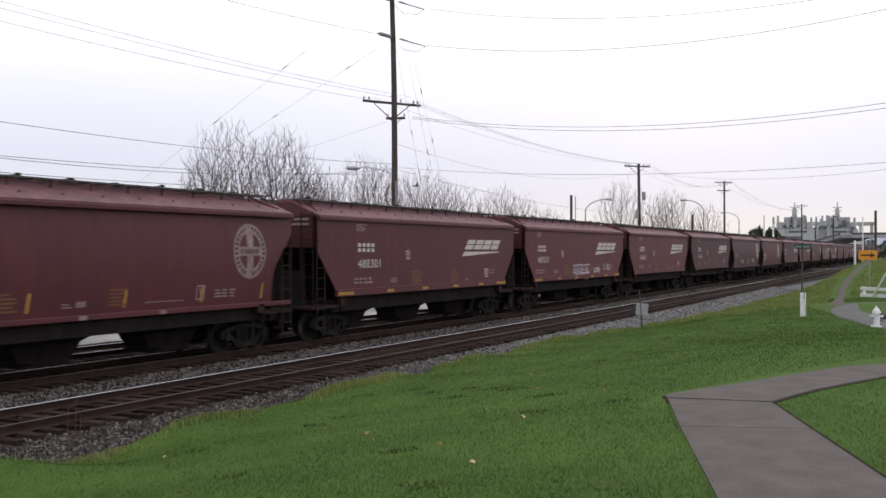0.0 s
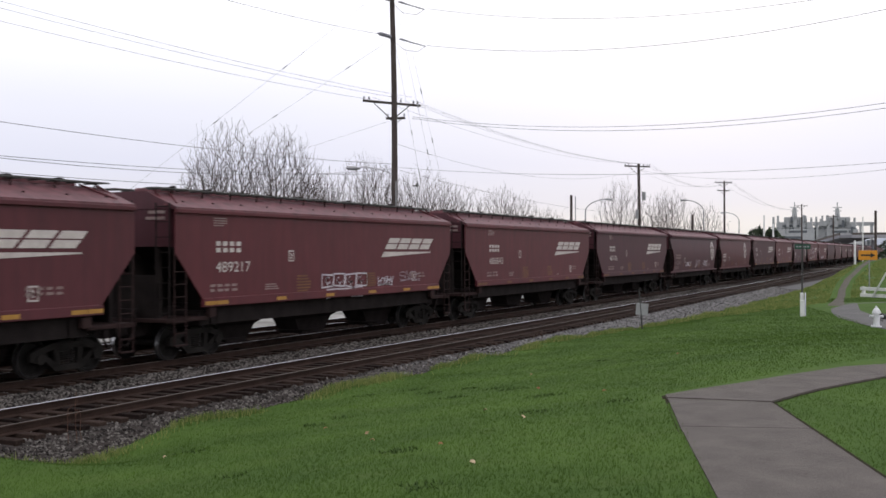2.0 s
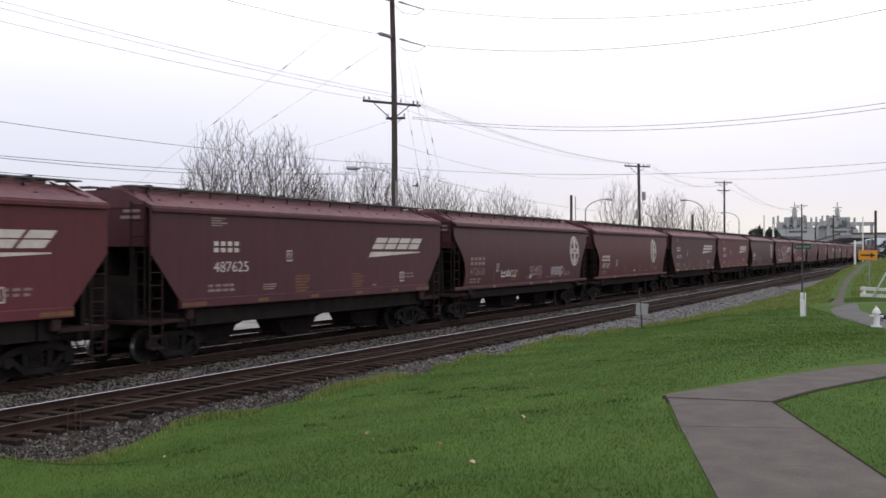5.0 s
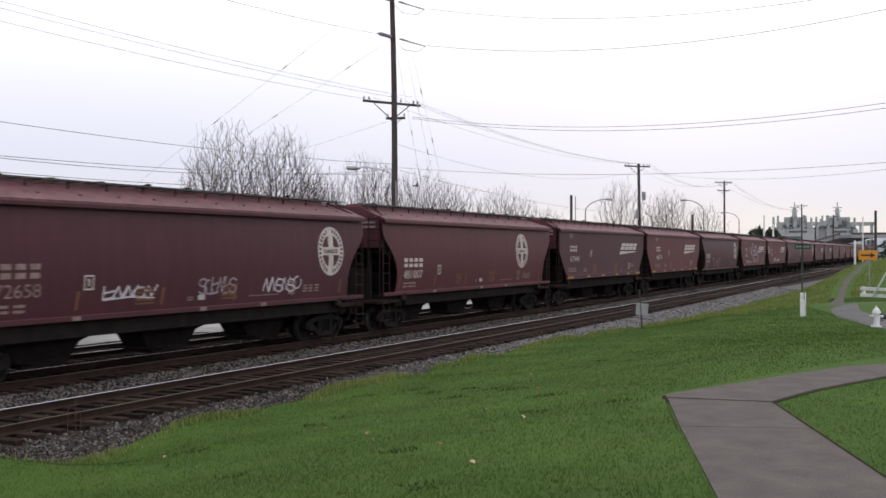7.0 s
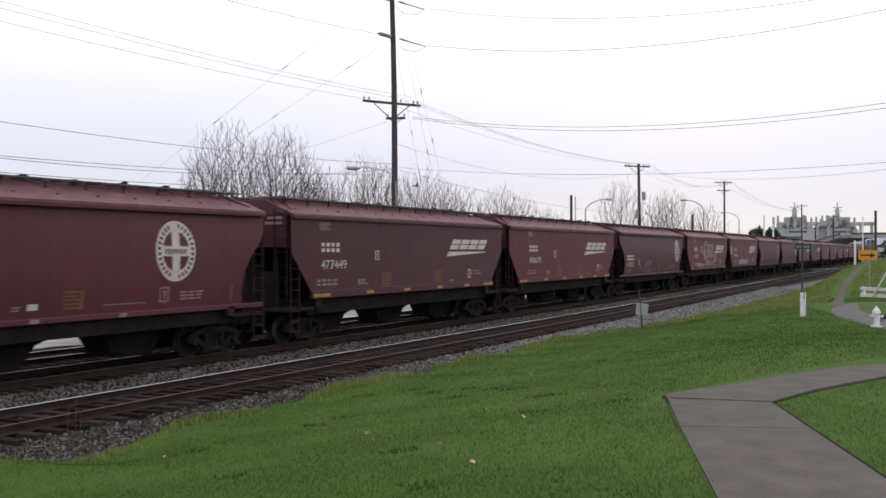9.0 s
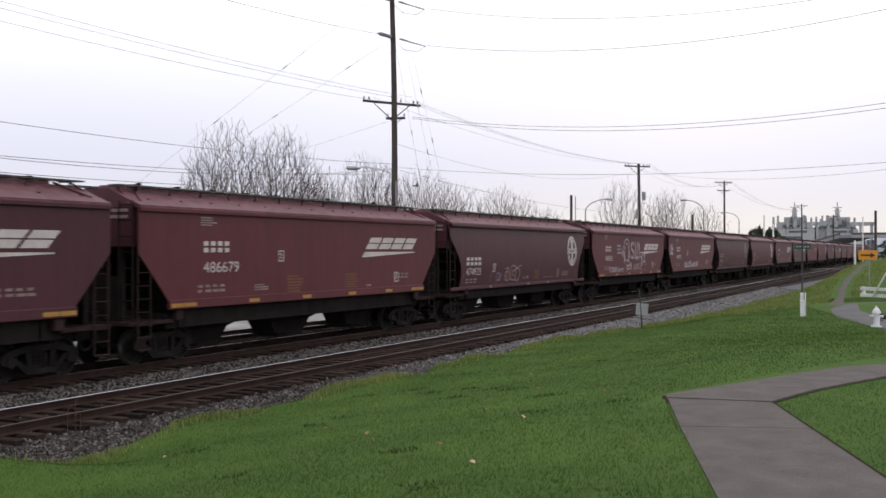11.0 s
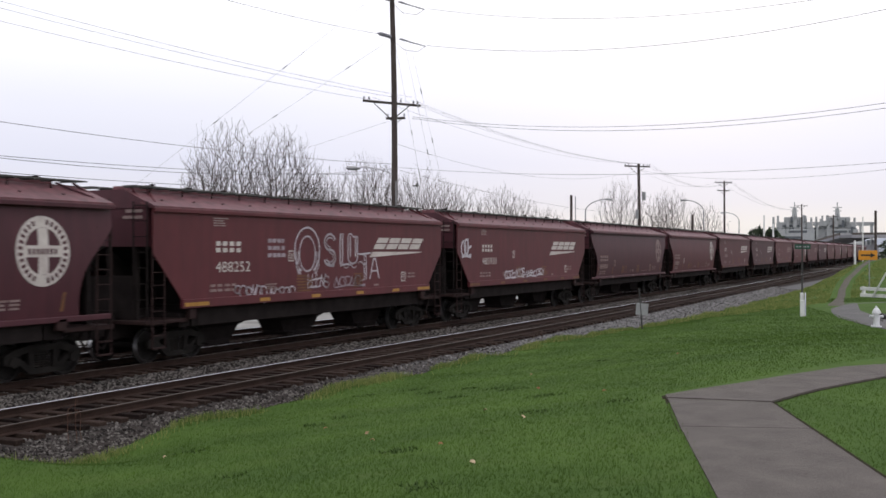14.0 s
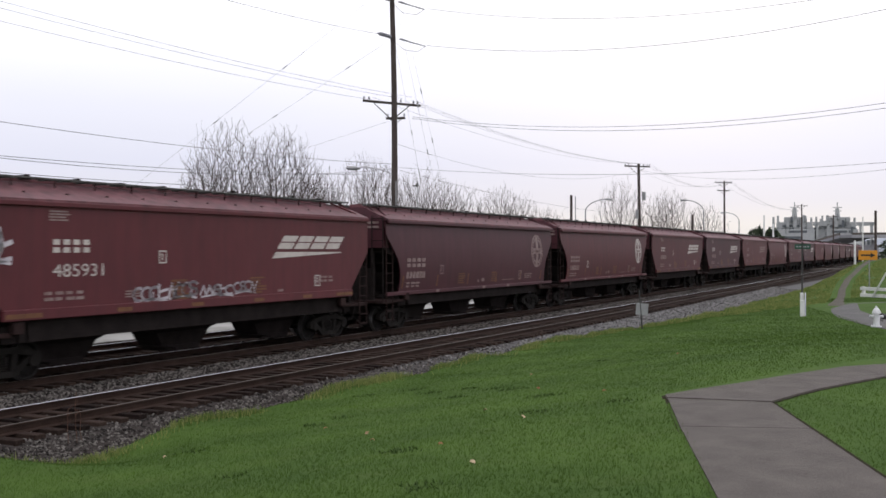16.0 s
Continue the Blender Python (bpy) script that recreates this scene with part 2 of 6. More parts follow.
def ground_material():
    mat = surface("lawn_and_yard", (0.038, 0.075, 0.014), (0.074, 0.129, 0.024), 0.95, 0, 0.5, 26, 0.5, fine_amount=0.42, ends=(0.30, 0.70), specular=0.1)
    n, l = mat.node_tree.nodes, mat.node_tree.links
    shade = n["Principled BSDF"]
    tex = n.new("ShaderNodeTexCoord")
    sep = n.new("ShaderNodeSeparateXYZ")
    l.new(tex.outputs["Object"], sep.inputs[0])
    step = n.new("ShaderNodeMapRange")
    step.inputs["From Min"].default_value, step.inputs["From Max"].default_value = 13.6, 13.9
    l.new(sep.outputs["Y"], step.inputs["Value"])
    grit = n.new("ShaderNodeTexNoise")
    grit.inputs["Scale"].default_value, grit.inputs["Detail"].default_value = 0.25, 8
    l.new(tex.outputs["Object"], grit.inputs["Vector"])
    tone = n.new("ShaderNodeValToRGB")
    tone.color_ramp.elements[0].position, tone.color_ramp.elements[1].position = 0.35, 0.65
    tone.color_ramp.elements[0].color, tone.color_ramp.elements[1].color = (0.18, 0.175, 0.165, 1), (0.38, 0.37, 0.355, 1)
    l.new(grit.outputs["Fac"], tone.inputs[0])
    # dark ground beside the far track, pale road further off
    dark_to_pale = n.new("ShaderNodeMapRange")
    dark_to_pale.inputs["From Min"].default_value, dark_to_pale.inputs["From Max"].default_value = 30.2, 30.6
    l.new(sep.outputs["Y"], dark_to_pale.inputs["Value"])
    yard = n.new("ShaderNodeMixRGB")
    yard.inputs[1].default_value = (0.022, 0.018, 0.016, 1)
    l.new(dark_to_pale.outputs[0], yard.inputs[0])
    l.new(tone.outputs[0], yard.inputs[2])
    # worn, yellowish patches in the lawn
    patch = n.new("ShaderNodeTexNoise")
    patch.inputs["Scale"].default_value, patch.inputs["Detail"].default_value = 1.3, 5
    l.new(tex.outputs["Object"], patch.inputs["Vector"])
    patch_ramp = n.new("ShaderNodeValToRGB")
    patch_ramp.color_ramp.elements[0].position, patch_ramp.color_ramp.elements[1].position = 0.52, 0.80
    patch_ramp.color_ramp.elements[1].color = (0.6, 0.6, 0.6, 1)
    l.new(patch.outputs["Fac"], patch_ramp.inputs[0])
    worn = n.new("ShaderNodeMixRGB")
    worn.inputs[2].default_value = (0.072, 0.105, 0.028, 1)
    l.new(patch_ramp.outputs[0], worn.inputs[0])
    l.new(shade.inputs["Base Color"].links[0].from_socket, worn.inputs[1])
    over = n.new("ShaderNodeMixRGB")
    l.new(step.outputs[0], over.inputs[0])
    l.new(worn.outputs[0], over.inputs[1])
    l.new(yard.outputs[0], over.inputs[2])
    l.new(over.outputs[0], shade.inputs["Base Color"])
    sheen = n.new("ShaderNodeMapRange")      # damp grass shines a little, the yard does not
    sheen.inputs["To Min"].default_value, sheen.inputs["To Max"].default_value = 0.1, 0.0
    l.new(step.outputs[0], sheen.inputs["Value"])
    l.new(sheen.outputs[0], shade.inputs["Specular IOR Level"])
    return mat


make_ground()


# ---- tracks ----
STATIONS = [-220, -120, -60, -30] + list(range(-20, 180, 4)) + list(range(180, 421, 20))


def swept(profile, y, stations):
    """A closed outline in (across, up) drawn along a track."""
    bm = bmesh.new()
    rings = []
    for s in stations:
        x, yy, a = along(s, y)
        rings.append([bm.verts.new((x - math.sin(a) * d, yy + math.cos(a) * d, z)) for d, z in profile])
    n = len(profile)
    for r0, r1 in zip(rings, rings[1:]):
        for i in range(n):
            bm.faces.new((r0[i], r1[i], r1[(i + 1) % n], r0[(i + 1) % n]))
    bm.faces.new(rings[0])
    bm.faces.new(rings[-1][::-1])
    bmesh.ops.recalc_face_normals(bm, faces=bm.faces[:])
    return bm


def make_track(y, label, head, ties_from, ties_to):
    track = empty("railway_track", Matrix.Identity(4), label, "railway track", "parallel tracks")
    for d in (-0.75, 0.75):
        z = RAIL_Z
        profile = [(d - 0.07, z - 0.17), (d + 0.07, z - 0.17), (d + 0.07, z - 0.155), (d + 0.012, z - 0.13), (d + 0.012, z - 0.045),
                   (d + 0.036, z - 0.035), (d + 0.036, z - 0.006), (d - 0.036, z - 0.006), (d - 0.036, z - 0.035), (d - 0.012, z - 0.045), (d - 0.012, z - 0.13), (d - 0.07, z - 0.155)]
        rail = part("rail", swept(profile, y, STATIONS), RAIL_SIDE, track)
        part("rail_head", swept([(d - 0.015, z - 0.006), (d + 0.015, z - 0.006), (d + 0.009, z), (d - 0.009, z)], y, STATIONS), head[0 if d < 0 else 1], rail, "worn running surface of the rail")
    bm = bevelled(solid((-0.115, -1.3, -0.16, 0.115, 1.3, 0.0)), 0.012)
    mesh = bpy.data.meshes.new("tie")
    bm.to_mesh(mesh)
    bm.free()
    mesh.materials.append(TIE_WOOD)
    rng = random.Random(int(y))
    count = int((ties_to - ties_from) / 0.5)
    for i in range(count):
        x, yy, a = along(ties_from + 0.5 * i, y)
        tie = new("tie", mesh)
        tie.parent = track
        tie.matrix_world = pose(x + rng.uniform(-0.03, 0.03), yy + rng.uniform(-0.06, 0.06), RAIL_Z - 0.155 + rng.uniform(-0.012, 0.006), rng.uniform(-0.4, 0.4), 0, math.degrees(a) + rng.uniform(-1.2, 1.2))
    far = bmesh.new()
    for s in np.arange(ties_to, 260, 0.5):
        x, yy, a = along(s, y)
        box(far, -0.115, -1.3, -0.16, 0.115, 1.3, 0.0, pose(x, yy, RAIL_Z - 0.17, 0, 0, math.degrees(a)))
    tagged(part("tie_run", far, TIE_WOOD, track), kind="stuff")
    return track


bed_profile = [(-6.6, -0.5), (9.4, -0.5), (9.4, -0.36), (7.6, 0.08), (0.9, 0.08), (0.25, 0.05), (-0.3, 0.05), (-0.85, 0.08), (-3.65, 0.06), (-4.6, -0.22), (-6.6, -0.24)]
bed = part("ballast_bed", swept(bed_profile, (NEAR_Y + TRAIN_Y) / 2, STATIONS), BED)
tagged(bed, "grey crushed stone bed under the three tracks", "ballast", kind="structure")
make_track(NEAR_Y, "empty main track, rusty rails on dark wooden ties", (RAIL_DULL, RAIL_TOP), 4.0, 150.0)
make_track(TRAIN_Y, "occupied main track with worn rails on dark ties", (RAIL_DULL, RAIL_TOP), 6.0, 100.0)
make_track(SIDING_Y, "third track behind the train, rusty rails on dark ties", (RAIL_TOP, RAIL_TOP), 18.0, 60.0)


# ---- grain hopper cars; x along the car, z from the rail's top, the lettered side at -y ----
EAVE, PEAK = 4.04, 4.52


def half_length(kind):
    return 8.79 if kind == "rounded" else 8.47


def side_reach(kind, z):
    """How far the side sheet reaches along the car at a height: full length above, cut back below."""
    top = half_length(kind)
    if kind == "angular":
        low = top - 1.13
        pts = [(low, 1.50), (low, 1.65), (top, 2.88), (top, EAVE)]
    else:
        low = top - 1.05
        pts = [(low + 0.04, 1.40), (low - 0.02, 1.75), (low, 2.1), (low + 0.12, 2.45), (low + 0.34, 2.75), (low + 0.66, 3.08), (low + 0.92, 3.32), (top, 3.50), (top, EAVE)]
    for (xa, za), (xb, zb) in zip(pts, pts[1:]):
        if za <= z <= zb:
            return xa + (xb - xa) * (z - za) / (zb - za)
    return pts[-1][0]


def half_width(kind, z):
    if kind == "angular":
        return 1.60
    u = (z - 1.4) / (EAVE - 1.4)
    return 1.475 + 0.145 * math.sin(math.pi * min(1, max(0, u * 0.82 + 0.10)))


def side_sheet_mesh(kind, s):
    """One curved or flat side sheet, 4 cm thick."""
    bm = bmesh.new()
    count = 3 if kind == "angular" else 16
    levels = [1.5, 1.65, 2.88, EAVE] if kind == "angular" else [1.4 + (EAVE - 1.4) * i / count for i in range(count + 1)]
    outer, inner = [], []
    for z in levels:
        x, y = side_reach(kind, z), half_width(kind, z)
        outer.append([bm.verts.new((e * x, s * y, z)) for e in (-1, 1)])
        inner.append([bm.verts.new((e * x, s * (y - 0.04), z)) for e in (-1, 1)])
    for rows in (outer, inner):
        for a, b in zip(rows, rows[1:]):
            bm.faces.new((a[0], a[1], b[1], b[0]))
    for e in (0, 1):
        for i in range(len(levels) - 1):
            bm.faces.new((outer[i][e], outer[i + 1][e], inner[i + 1][e], inner[i][e]))
    for i in (0, -1):
        bm.faces.new((outer[i][0], outer[i][1], inner[i][1], inner[i][0]))
    bmesh.ops.recalc_face_normals(bm, faces=bm.faces[:])
    return bm


def bin_mesh(kind):
    """The bin inside the side sheets: upright end sheets above, slope sheets running in below."""
    bm = bmesh.new()
    top = half_length(kind) - 0.02
    prism(bm, [(top, 3.05), (top, EAVE), (-top, EAVE), (-top, 3.05)], -1.42, 1.42)
    return bm


def slope_mesh(kind):
    bm = bmesh.new()
    top = half_length(kind) - 0.03
    prism(bm, [(top - 3.4, 1.42), (top, 3.05), (-top, 3.05), (-top + 3.4, 1.42)], -1.42, 1.42)
    return bm


def roof_mesh(kind):
    bm = bmesh.new()
    rows = []
    for y, z in ((-1.63, EAVE), (-1.63, EAVE + 0.05), (-1.2, EAVE + 0.22), (-0.6, PEAK), (0.6, PEAK), (1.2, EAVE + 0.22), (1.63, EAVE + 0.05), (1.63, EAVE)):
        inset = 0.05 * (z - EAVE) / (PEAK - EAVE)
        rows.append([bm.verts.new((x, y, z)) for x in (-half_length(kind) + inset, half_length(kind) - inset)])
    for a, b in zip(rows, rows[1:]):
        bm.faces.new((a[0], a[1], b[1], b[0]))
    for e in (0, 1):             # upright gables, in the dark red that paints end shade
        bm.faces.new([r[e] for r in rows]).material_index = 1
    bm.faces.new((rows[0][0], rows[-1][0], rows[-1][1], rows[0][1]))
    bmesh.ops.recalc_face_normals(bm, faces=bm.faces[:])
    return bm


def hopper_mesh(cx):
    """One discharge hopper, tapering to its gate."""
    bm = bmesh.new()
    def ring(x, y):
        return [(-x, -y), (x, -y), (x, y), (-x, y)]
    top, keel, mid, low = ring(2.255, 1.40), ring(1.42, 0.62), ring(1.12, 0.44), ring(0.80, 0.40)
    rings = [[bm.verts.new((cx + x, y, z)) for x, y in outline] for outline, z in ((top, 1.48), (top, 0.92), (keel, 0.88), (mid, 0.72), (low, 0.30))]
    for a, b in zip(rings, rings[1:]):
        for i in range(4):
            j = (i + 1) % 4
            bm.faces.new((a[j], a[i], b[i], b[j]))
    bm.faces.new(rings[0])
    bm.faces.new(rings[-1][::-1])
    return bm


def side_frame_mesh(y):
    """The cast side frame of a truck, with its window openings."""
    bm = bmesh.new()
    y0, y1 = y - 0.07, y + 0.07
    for outline in ([(-1.15, 0.60), (-0.95, 0.70), (-0.45, 0.80), (0.45, 0.80), (0.95, 0.70), (1.15, 0.60), (1.15, 0.42), (1.0, 0.36), (0.9, 0.55), (0.45, 0.66), (-0.45, 0.66), (-0.9, 0.55), (-1.0, 0.36), (-1.15, 0.42)],
                    [(-0.95, 0.58), (-0.80, 0.58), (-0.30, 0.27), (0.30, 0.27), (0.80, 0.58), (0.95, 0.58), (0.42, 0.14), (-0.42, 0.14)],
                    [(-0.46, 0.68), (-0.30, 0.68), (-0.26, 0.26), (-0.40, 0.26)], [(0.30, 0.68), (0.46, 0.68), (0.40, 0.26), (0.26, 0.26)]):
        prism(bm, outline, y0, y1)
    for x in (-0.89, 0.89):
        tube(bm, (x, y - 0.11, 0.455), (x, y + 0.11, 0.455), 0.13, sides=12)
    return bm


def wheelset_mesh():
    bm = bmesh.new()
    tube(bm, (0, -0.92, 0), (0, 0.92, 0), 0.075, sides=8)
    for y in (-0.75, 0.75):
        s = 1 if y > 0 else -1
        rings = []
        for r, w in ((0.09, -0.09), (0.11, -0.02), (0.36, 0.02), (0.40, -0.07), (0.455, -0.07), (0.455, 0.05), (0.48, 0.06), (0.48, 0.09), (0.40, 0.09), (0.36, 0.04), (0.11, 0.03), (0.09, 0.05)):
            rings.append([bm.verts.new((r * math.cos(2 * math.pi * i / 20), y - s * w, r * math.sin(2 * math.pi * i / 20))) for i in range(20)])
        for a, b in zip(rings, rings[1:] + rings[:1]):
            for i in range(20):
                j = (i + 1) % 20
                face = bm.faces.new((a[i], a[j], b[j], b[i]))
                if a is rings[4]:
                    face.material_index = 1
        for i in range(4):      # lifting holes in the wheel plate
            a = math.pi * i / 2
            c = Vector((0.24 * math.cos(a), y - 0.05 * s, 0.24 * math.sin(a)))
            tube(bm, c - Vector((0, 0.06, 0)), c + Vector((0, 0.06, 0)), 0.04, sides=6)
    bmesh.ops.recalc_face_normals(bm, faces=bm.faces[:])
    return bm


def make_truck(car, cx):
    bm = solid((-0.22, -0.95, 0.42, 0.22, 0.95, 0.84))
    truck = part("truck", bm, TRUCK_STEEL, car, "dusty grey cast-steel truck")
    truck.location = (cx, 0, 0)
    for y in (-0.98, 0.98):
        part("side_frame", side_frame_mesh(y), TRUCK_STEEL, truck)
        for x in (-0.15, 0.0, 0.15):
            coil = bmesh.new()
            for i in range(6):
                tube(coil, (x, y, 0.27 + i * 0.055), (x, y, 0.305 + i * 0.055), 0.065, sides=8)
            tagged(part("spring", coil, TRUCK_STEEL, truck), kind="stuff")
    for x in (-0.89, 0.89):
        wheel = part("wheelset", wheelset_mesh(), WHEEL_STEEL, truck, "worn steel wheelset")
        wheel.data.materials.append(TREAD)
        wheel.location = (x, 0, 0.455)
    return truck


def ladder(x0, x1, y, z0, z1, rungs):
    rods = [((x0, y, z0), (x0, y, z1), 0.022), ((x1, y, z0), (x1, y, z1), 0.022)]
    for i in range(rungs):
        z = z0 + (z1 - z0) * (i + 0.15) / rungs
        rods.append(((x0, y, z), (x1, y, z), 0.014))
    return bars(*rods, sides=6)


def end_gear(car, kind, e, paint):
    """All that stands at one end (e = -1 or 1): platform, ladders, posts, coupler, brake wheel."""
    top = half_length(kind)
    tall = 3.0 if kind == "angular" else 3.5

    def span(a, b):
        return (a, b) if a < b else (b, a)
    x0, x1 = span(e * (top - 1.5), e * (top + 0.18))
    part("end_platform", bevelled(solid((x0, -1.5, 1.06, x1, 1.5, 1.16)), 0.01), GEAR, car)
    for s in (-1, 1):
        lad = part("ladder", ladder(e * (top - 0.48), e * (top - 0.01), s * 1.56, 1.02, tall, 6 if kind == "angular" else 7), GEAR, car, "grimy steel side ladder, darkened for shade")
        a0, a1 = span(e * (top - 0.5), e * top)
        part("step", solid((a0, s * 1.56 - 0.05, 0.44, a1, s * 1.56 + 0.03, 0.475), (a0, s * 1.56 - 0.04, 0.76, a1, s * 1.56 + 0.02, 0.79), (a0, s * 1.56 - 0.02, 0.44, a0 + 0.03, s * 1.56 + 0.01, 1.06), (a1 - 0.03, s * 1.56 - 0.02, 0.44, a1, s * 1.56 + 0.01, 1.06)), GEAR, lad)
        part("end_ladder", bars(*[((e * (top + 0.05), s * y, 1.1), (e * (top + 0.05), s * y, 4.2), 0.02) for y in (1.0, 1.45)], *[((e * (top + 0.05), s * 1.0, 1.3 + 0.4 * i), (e * (top + 0.05), s * 1.45, 1.3 + 0.4 * i), 0.013) for i in range(8)], sides=6), BLACK_STEEL, car)
        c0, c1 = span(e * (top - 0.22), e * (top - 0.08))
        part("corner_post", solid((c0, s * 0.92 - 0.06, 1.1, c1, s * 0.92 + 0.06, 3.2)), BLACK_STEEL, car)
        part("jacking_pad", bevelled(solid((*span(e * (top - 1.75), e * (top - 1.45))[:1], s * 1.52 - 0.08, 1.12, span(e * (top - 1.75), e * (top - 1.45))[1], s * 1.52 + 0.08, 1.4)), 0.02), GEAR, car)
    part("end_stencil", solid((*span(e * (top + 0.0), e * (top + 0.004))[:1], -1.25, 3.92, span(e * top, e * (top + 0.004))[1], -0.7, 4.0),
                              (*span(e * (top + 0.0), e * (top + 0.004))[:1], -1.25, 3.76, span(e * top, e * (top + 0.004))[1], -0.62, 3.84)), FADED_WHITE, car, "worn white stencilled bars")
    # sloping braces under the roof walk's end
    part("roof_brace", bars(((e * (top - 0.9), -0.65, 4.56), (e * (top - 0.35), -1.35, 4.2), 0.03), ((e * (top - 0.3), -0.62, 4.58), (e * top, -1.3, 4.12), 0.03), sides=6), paint, car)
    part("end_panel", solid((*span(e * (top - 0.08), e * (top - 0.03))[:1], -0.9, 1.16, span(e * (top - 0.08), e * (top - 0.03))[1], 0.6, 2.3)), BLACK_STEEL, car)
    cou = bmesh.new()
    q0, q1 = span(e * (top + 0.1), e * (top + 0.5))
    box(cou, q0, -0.12, 0.72, q1, 0.12, 0.96)
    k0, k1 = span(e * (top + 0.44), e * (top + 0.66))
    box(cou, k0, -0.2, 0.68, k1, 0.16, 1.0)
    part("coupler", bevelled(cou, 0.02), BLACK_STEEL, car, "black knuckle coupler")
    hose = bmesh.new()
    tube(hose, (e * (top + 0.15), -0.35, 0.85), (e * (top + 0.42), -0.36, 0.45), 0.03, sides=6)
    tube(hose, (e * (top + 0.42), -0.36, 0.45), (e * (top + 0.6), -0.33, 0.5), 0.03, sides=6)
    part("brake_hose", hose, BLACK_STEEL, car)
    if e < 0:
        wheel = bmesh.new()
        for i in range(12):
            a, b = 2 * math.pi * i / 12, 2 * math.pi * (i + 1) / 12
            tube(wheel, (e * (top + 0.16), 0.5 + 0.27 * math.cos(a), 2.6 + 0.27 * math.sin(a)), (e * (top + 0.16), 0.5 + 0.27 * math.cos(b), 2.6 + 0.27 * math.sin(b)), 0.018, sides=5)
        for i in range(4):
            a = math.pi * i / 2
            tube(wheel, (e * (top + 0.1), 0.5, 2.6), (e * (top + 0.16), 0.5 + 0.27 * math.cos(a), 2.6 + 0.27 * math.sin(a)), 0.014, sides=5)
        part("brake_wheel", wheel, BLACK_STEEL, car)


def roof_gear(car, kind, seed):
    """Roof walks on both sides, the trough hatches between them and their battens and latches."""
    top = half_length(kind)
    rng = random.Random(seed)
    for s in (-1, 1):
        walkway = bmesh.new()
        for i in range(4):
            box(walkway, -top + 0.1, s * 0.70 - 0.20 + i * 0.11, 4.60, top - 0.1, s * 0.70 - 0.14 + i * 0.11, 4.635)
        for i in range(int(top * 2 / 0.6)):
            box(walkway, -top + 0.2 + i * 0.6, s * 0.70 - 0.22, 4.57, -top + 0.25 + i * 0.6, s * 0.70 + 0.24, 4.605)
        part("roof_walk", walkway, GRATING, car, "dark grating walkway along the roof")
        pegs = bmesh.new()
        for i in range(int(top * 2 / 1.3)):
            x = -top + 0.75 + i * 1.3
            tube(pegs, (x, s * 0.85, 4.36), (x, s * 0.88, 4.59), 0.022, sides=5)
            tube(pegs, (x, s * 1.22, EAVE + 0.20), (x, s * 1.26, EAVE + 0.215), 0.030, sides=6)
        tagged(part("walk_bracket", pegs, GEAR, car), kind="stuff")
    hatch = bmesh.new()
    prism(hatch, [(-top + 0.7, 4.50), (top - 0.7, 4.50), (top - 0.7, 4.62), (top - 0.72, 4.66), (-top + 0.72, 4.66), (-top + 0.7, 4.62)], -0.36, 0.36)
    lid = part("hatch_cover", hatch, ROOF_RED, car, "long trough hatch cover")
    latch = bmesh.new()
    for i in range(10):
        x = -top + 1.3 + i * (2 * top - 2.6) / 9
        box(latch, x - 0.04, -0.42, 4.64, x + 0.04, 0.42, 4.70)
        for s in (-1, 1):
            box(latch, x - 0.07 + rng.uniform(-0.05, 0.05), s * 0.44 - 0.05, 4.62, x + 0.07, s * 0.44 + 0.05, 4.69 + rng.uniform(-0.03, 0.05))
    tagged(part("latch_bar", latch, BLACK_STEEL, lid), kind="stuff")


# lettering: flat shapes laid a few millimetres off the side sheet
def on_side(kind, x, z):
    return (x, -half_width(kind, z) - 0.008, z)


def flat(bm, kind, pts):
    bm.faces.new([bm.verts.new(on_side(kind, x, z)) for x, z in pts])


def plate(bm, kind, x0, z0, x1, z1, lean=0.0):
    steps = max(1, int((z1 - z0) / 0.25)) if kind == "rounded" else 1
    for i in range(steps):
        a, b = z0 + (z1 - z0) * i / steps, z0 + (z1 - z0) * (i + 1) / steps
        la, lb = lean * (a - z0), lean * (b - z0)
        flat(bm, kind, [(x0 + la, a), (x1 + la, a), (x1 + lb, b), (x0 + lb, b)])


def numerals(kind, text, x0, z0, width, height):
    """Painted figures with the built-in font, fitted to a width and height."""
    curve = bpy.data.curves.new("numerals", "FONT")
    curve.body = text
    ob = bpy.data.objects.new("numerals", curve)
    mesh = bpy.data.meshes.new_from_object(ob)
    bpy.data.objects.remove(ob)
    bpy.data.curves.remove(curve)
    xs, ys = [v.co.x for v in mesh.vertices], [v.co.y for v in mesh.vertices]
    bm = bmesh.new()
    bm.from_mesh(mesh)
    bpy.data.meshes.remove(mesh)
    for v in bm.verts:
        u, w = (v.co.x - min(xs)) / (max(xs) - min(xs)), (v.co.y - min(ys)) / (max(ys) - min(ys))
        v.co = on_side(kind, x0 + u * width, z0 + w * height)
    return bm


def bar_rows(kind, x0, z0, width, height, rows, cuts, rng):
    """Small print as rows of short bars."""
    bm = bmesh.new()
    step = height / rows
    for r in range(rows):
        x = x0
        for c in range(cuts):
            w = width / cuts
            plate(bm, kind, x, z0 + r * step, x + w * rng.uniform(0.55, 0.9), z0 + r * step + step * 0.55)
            x += w
    return bm


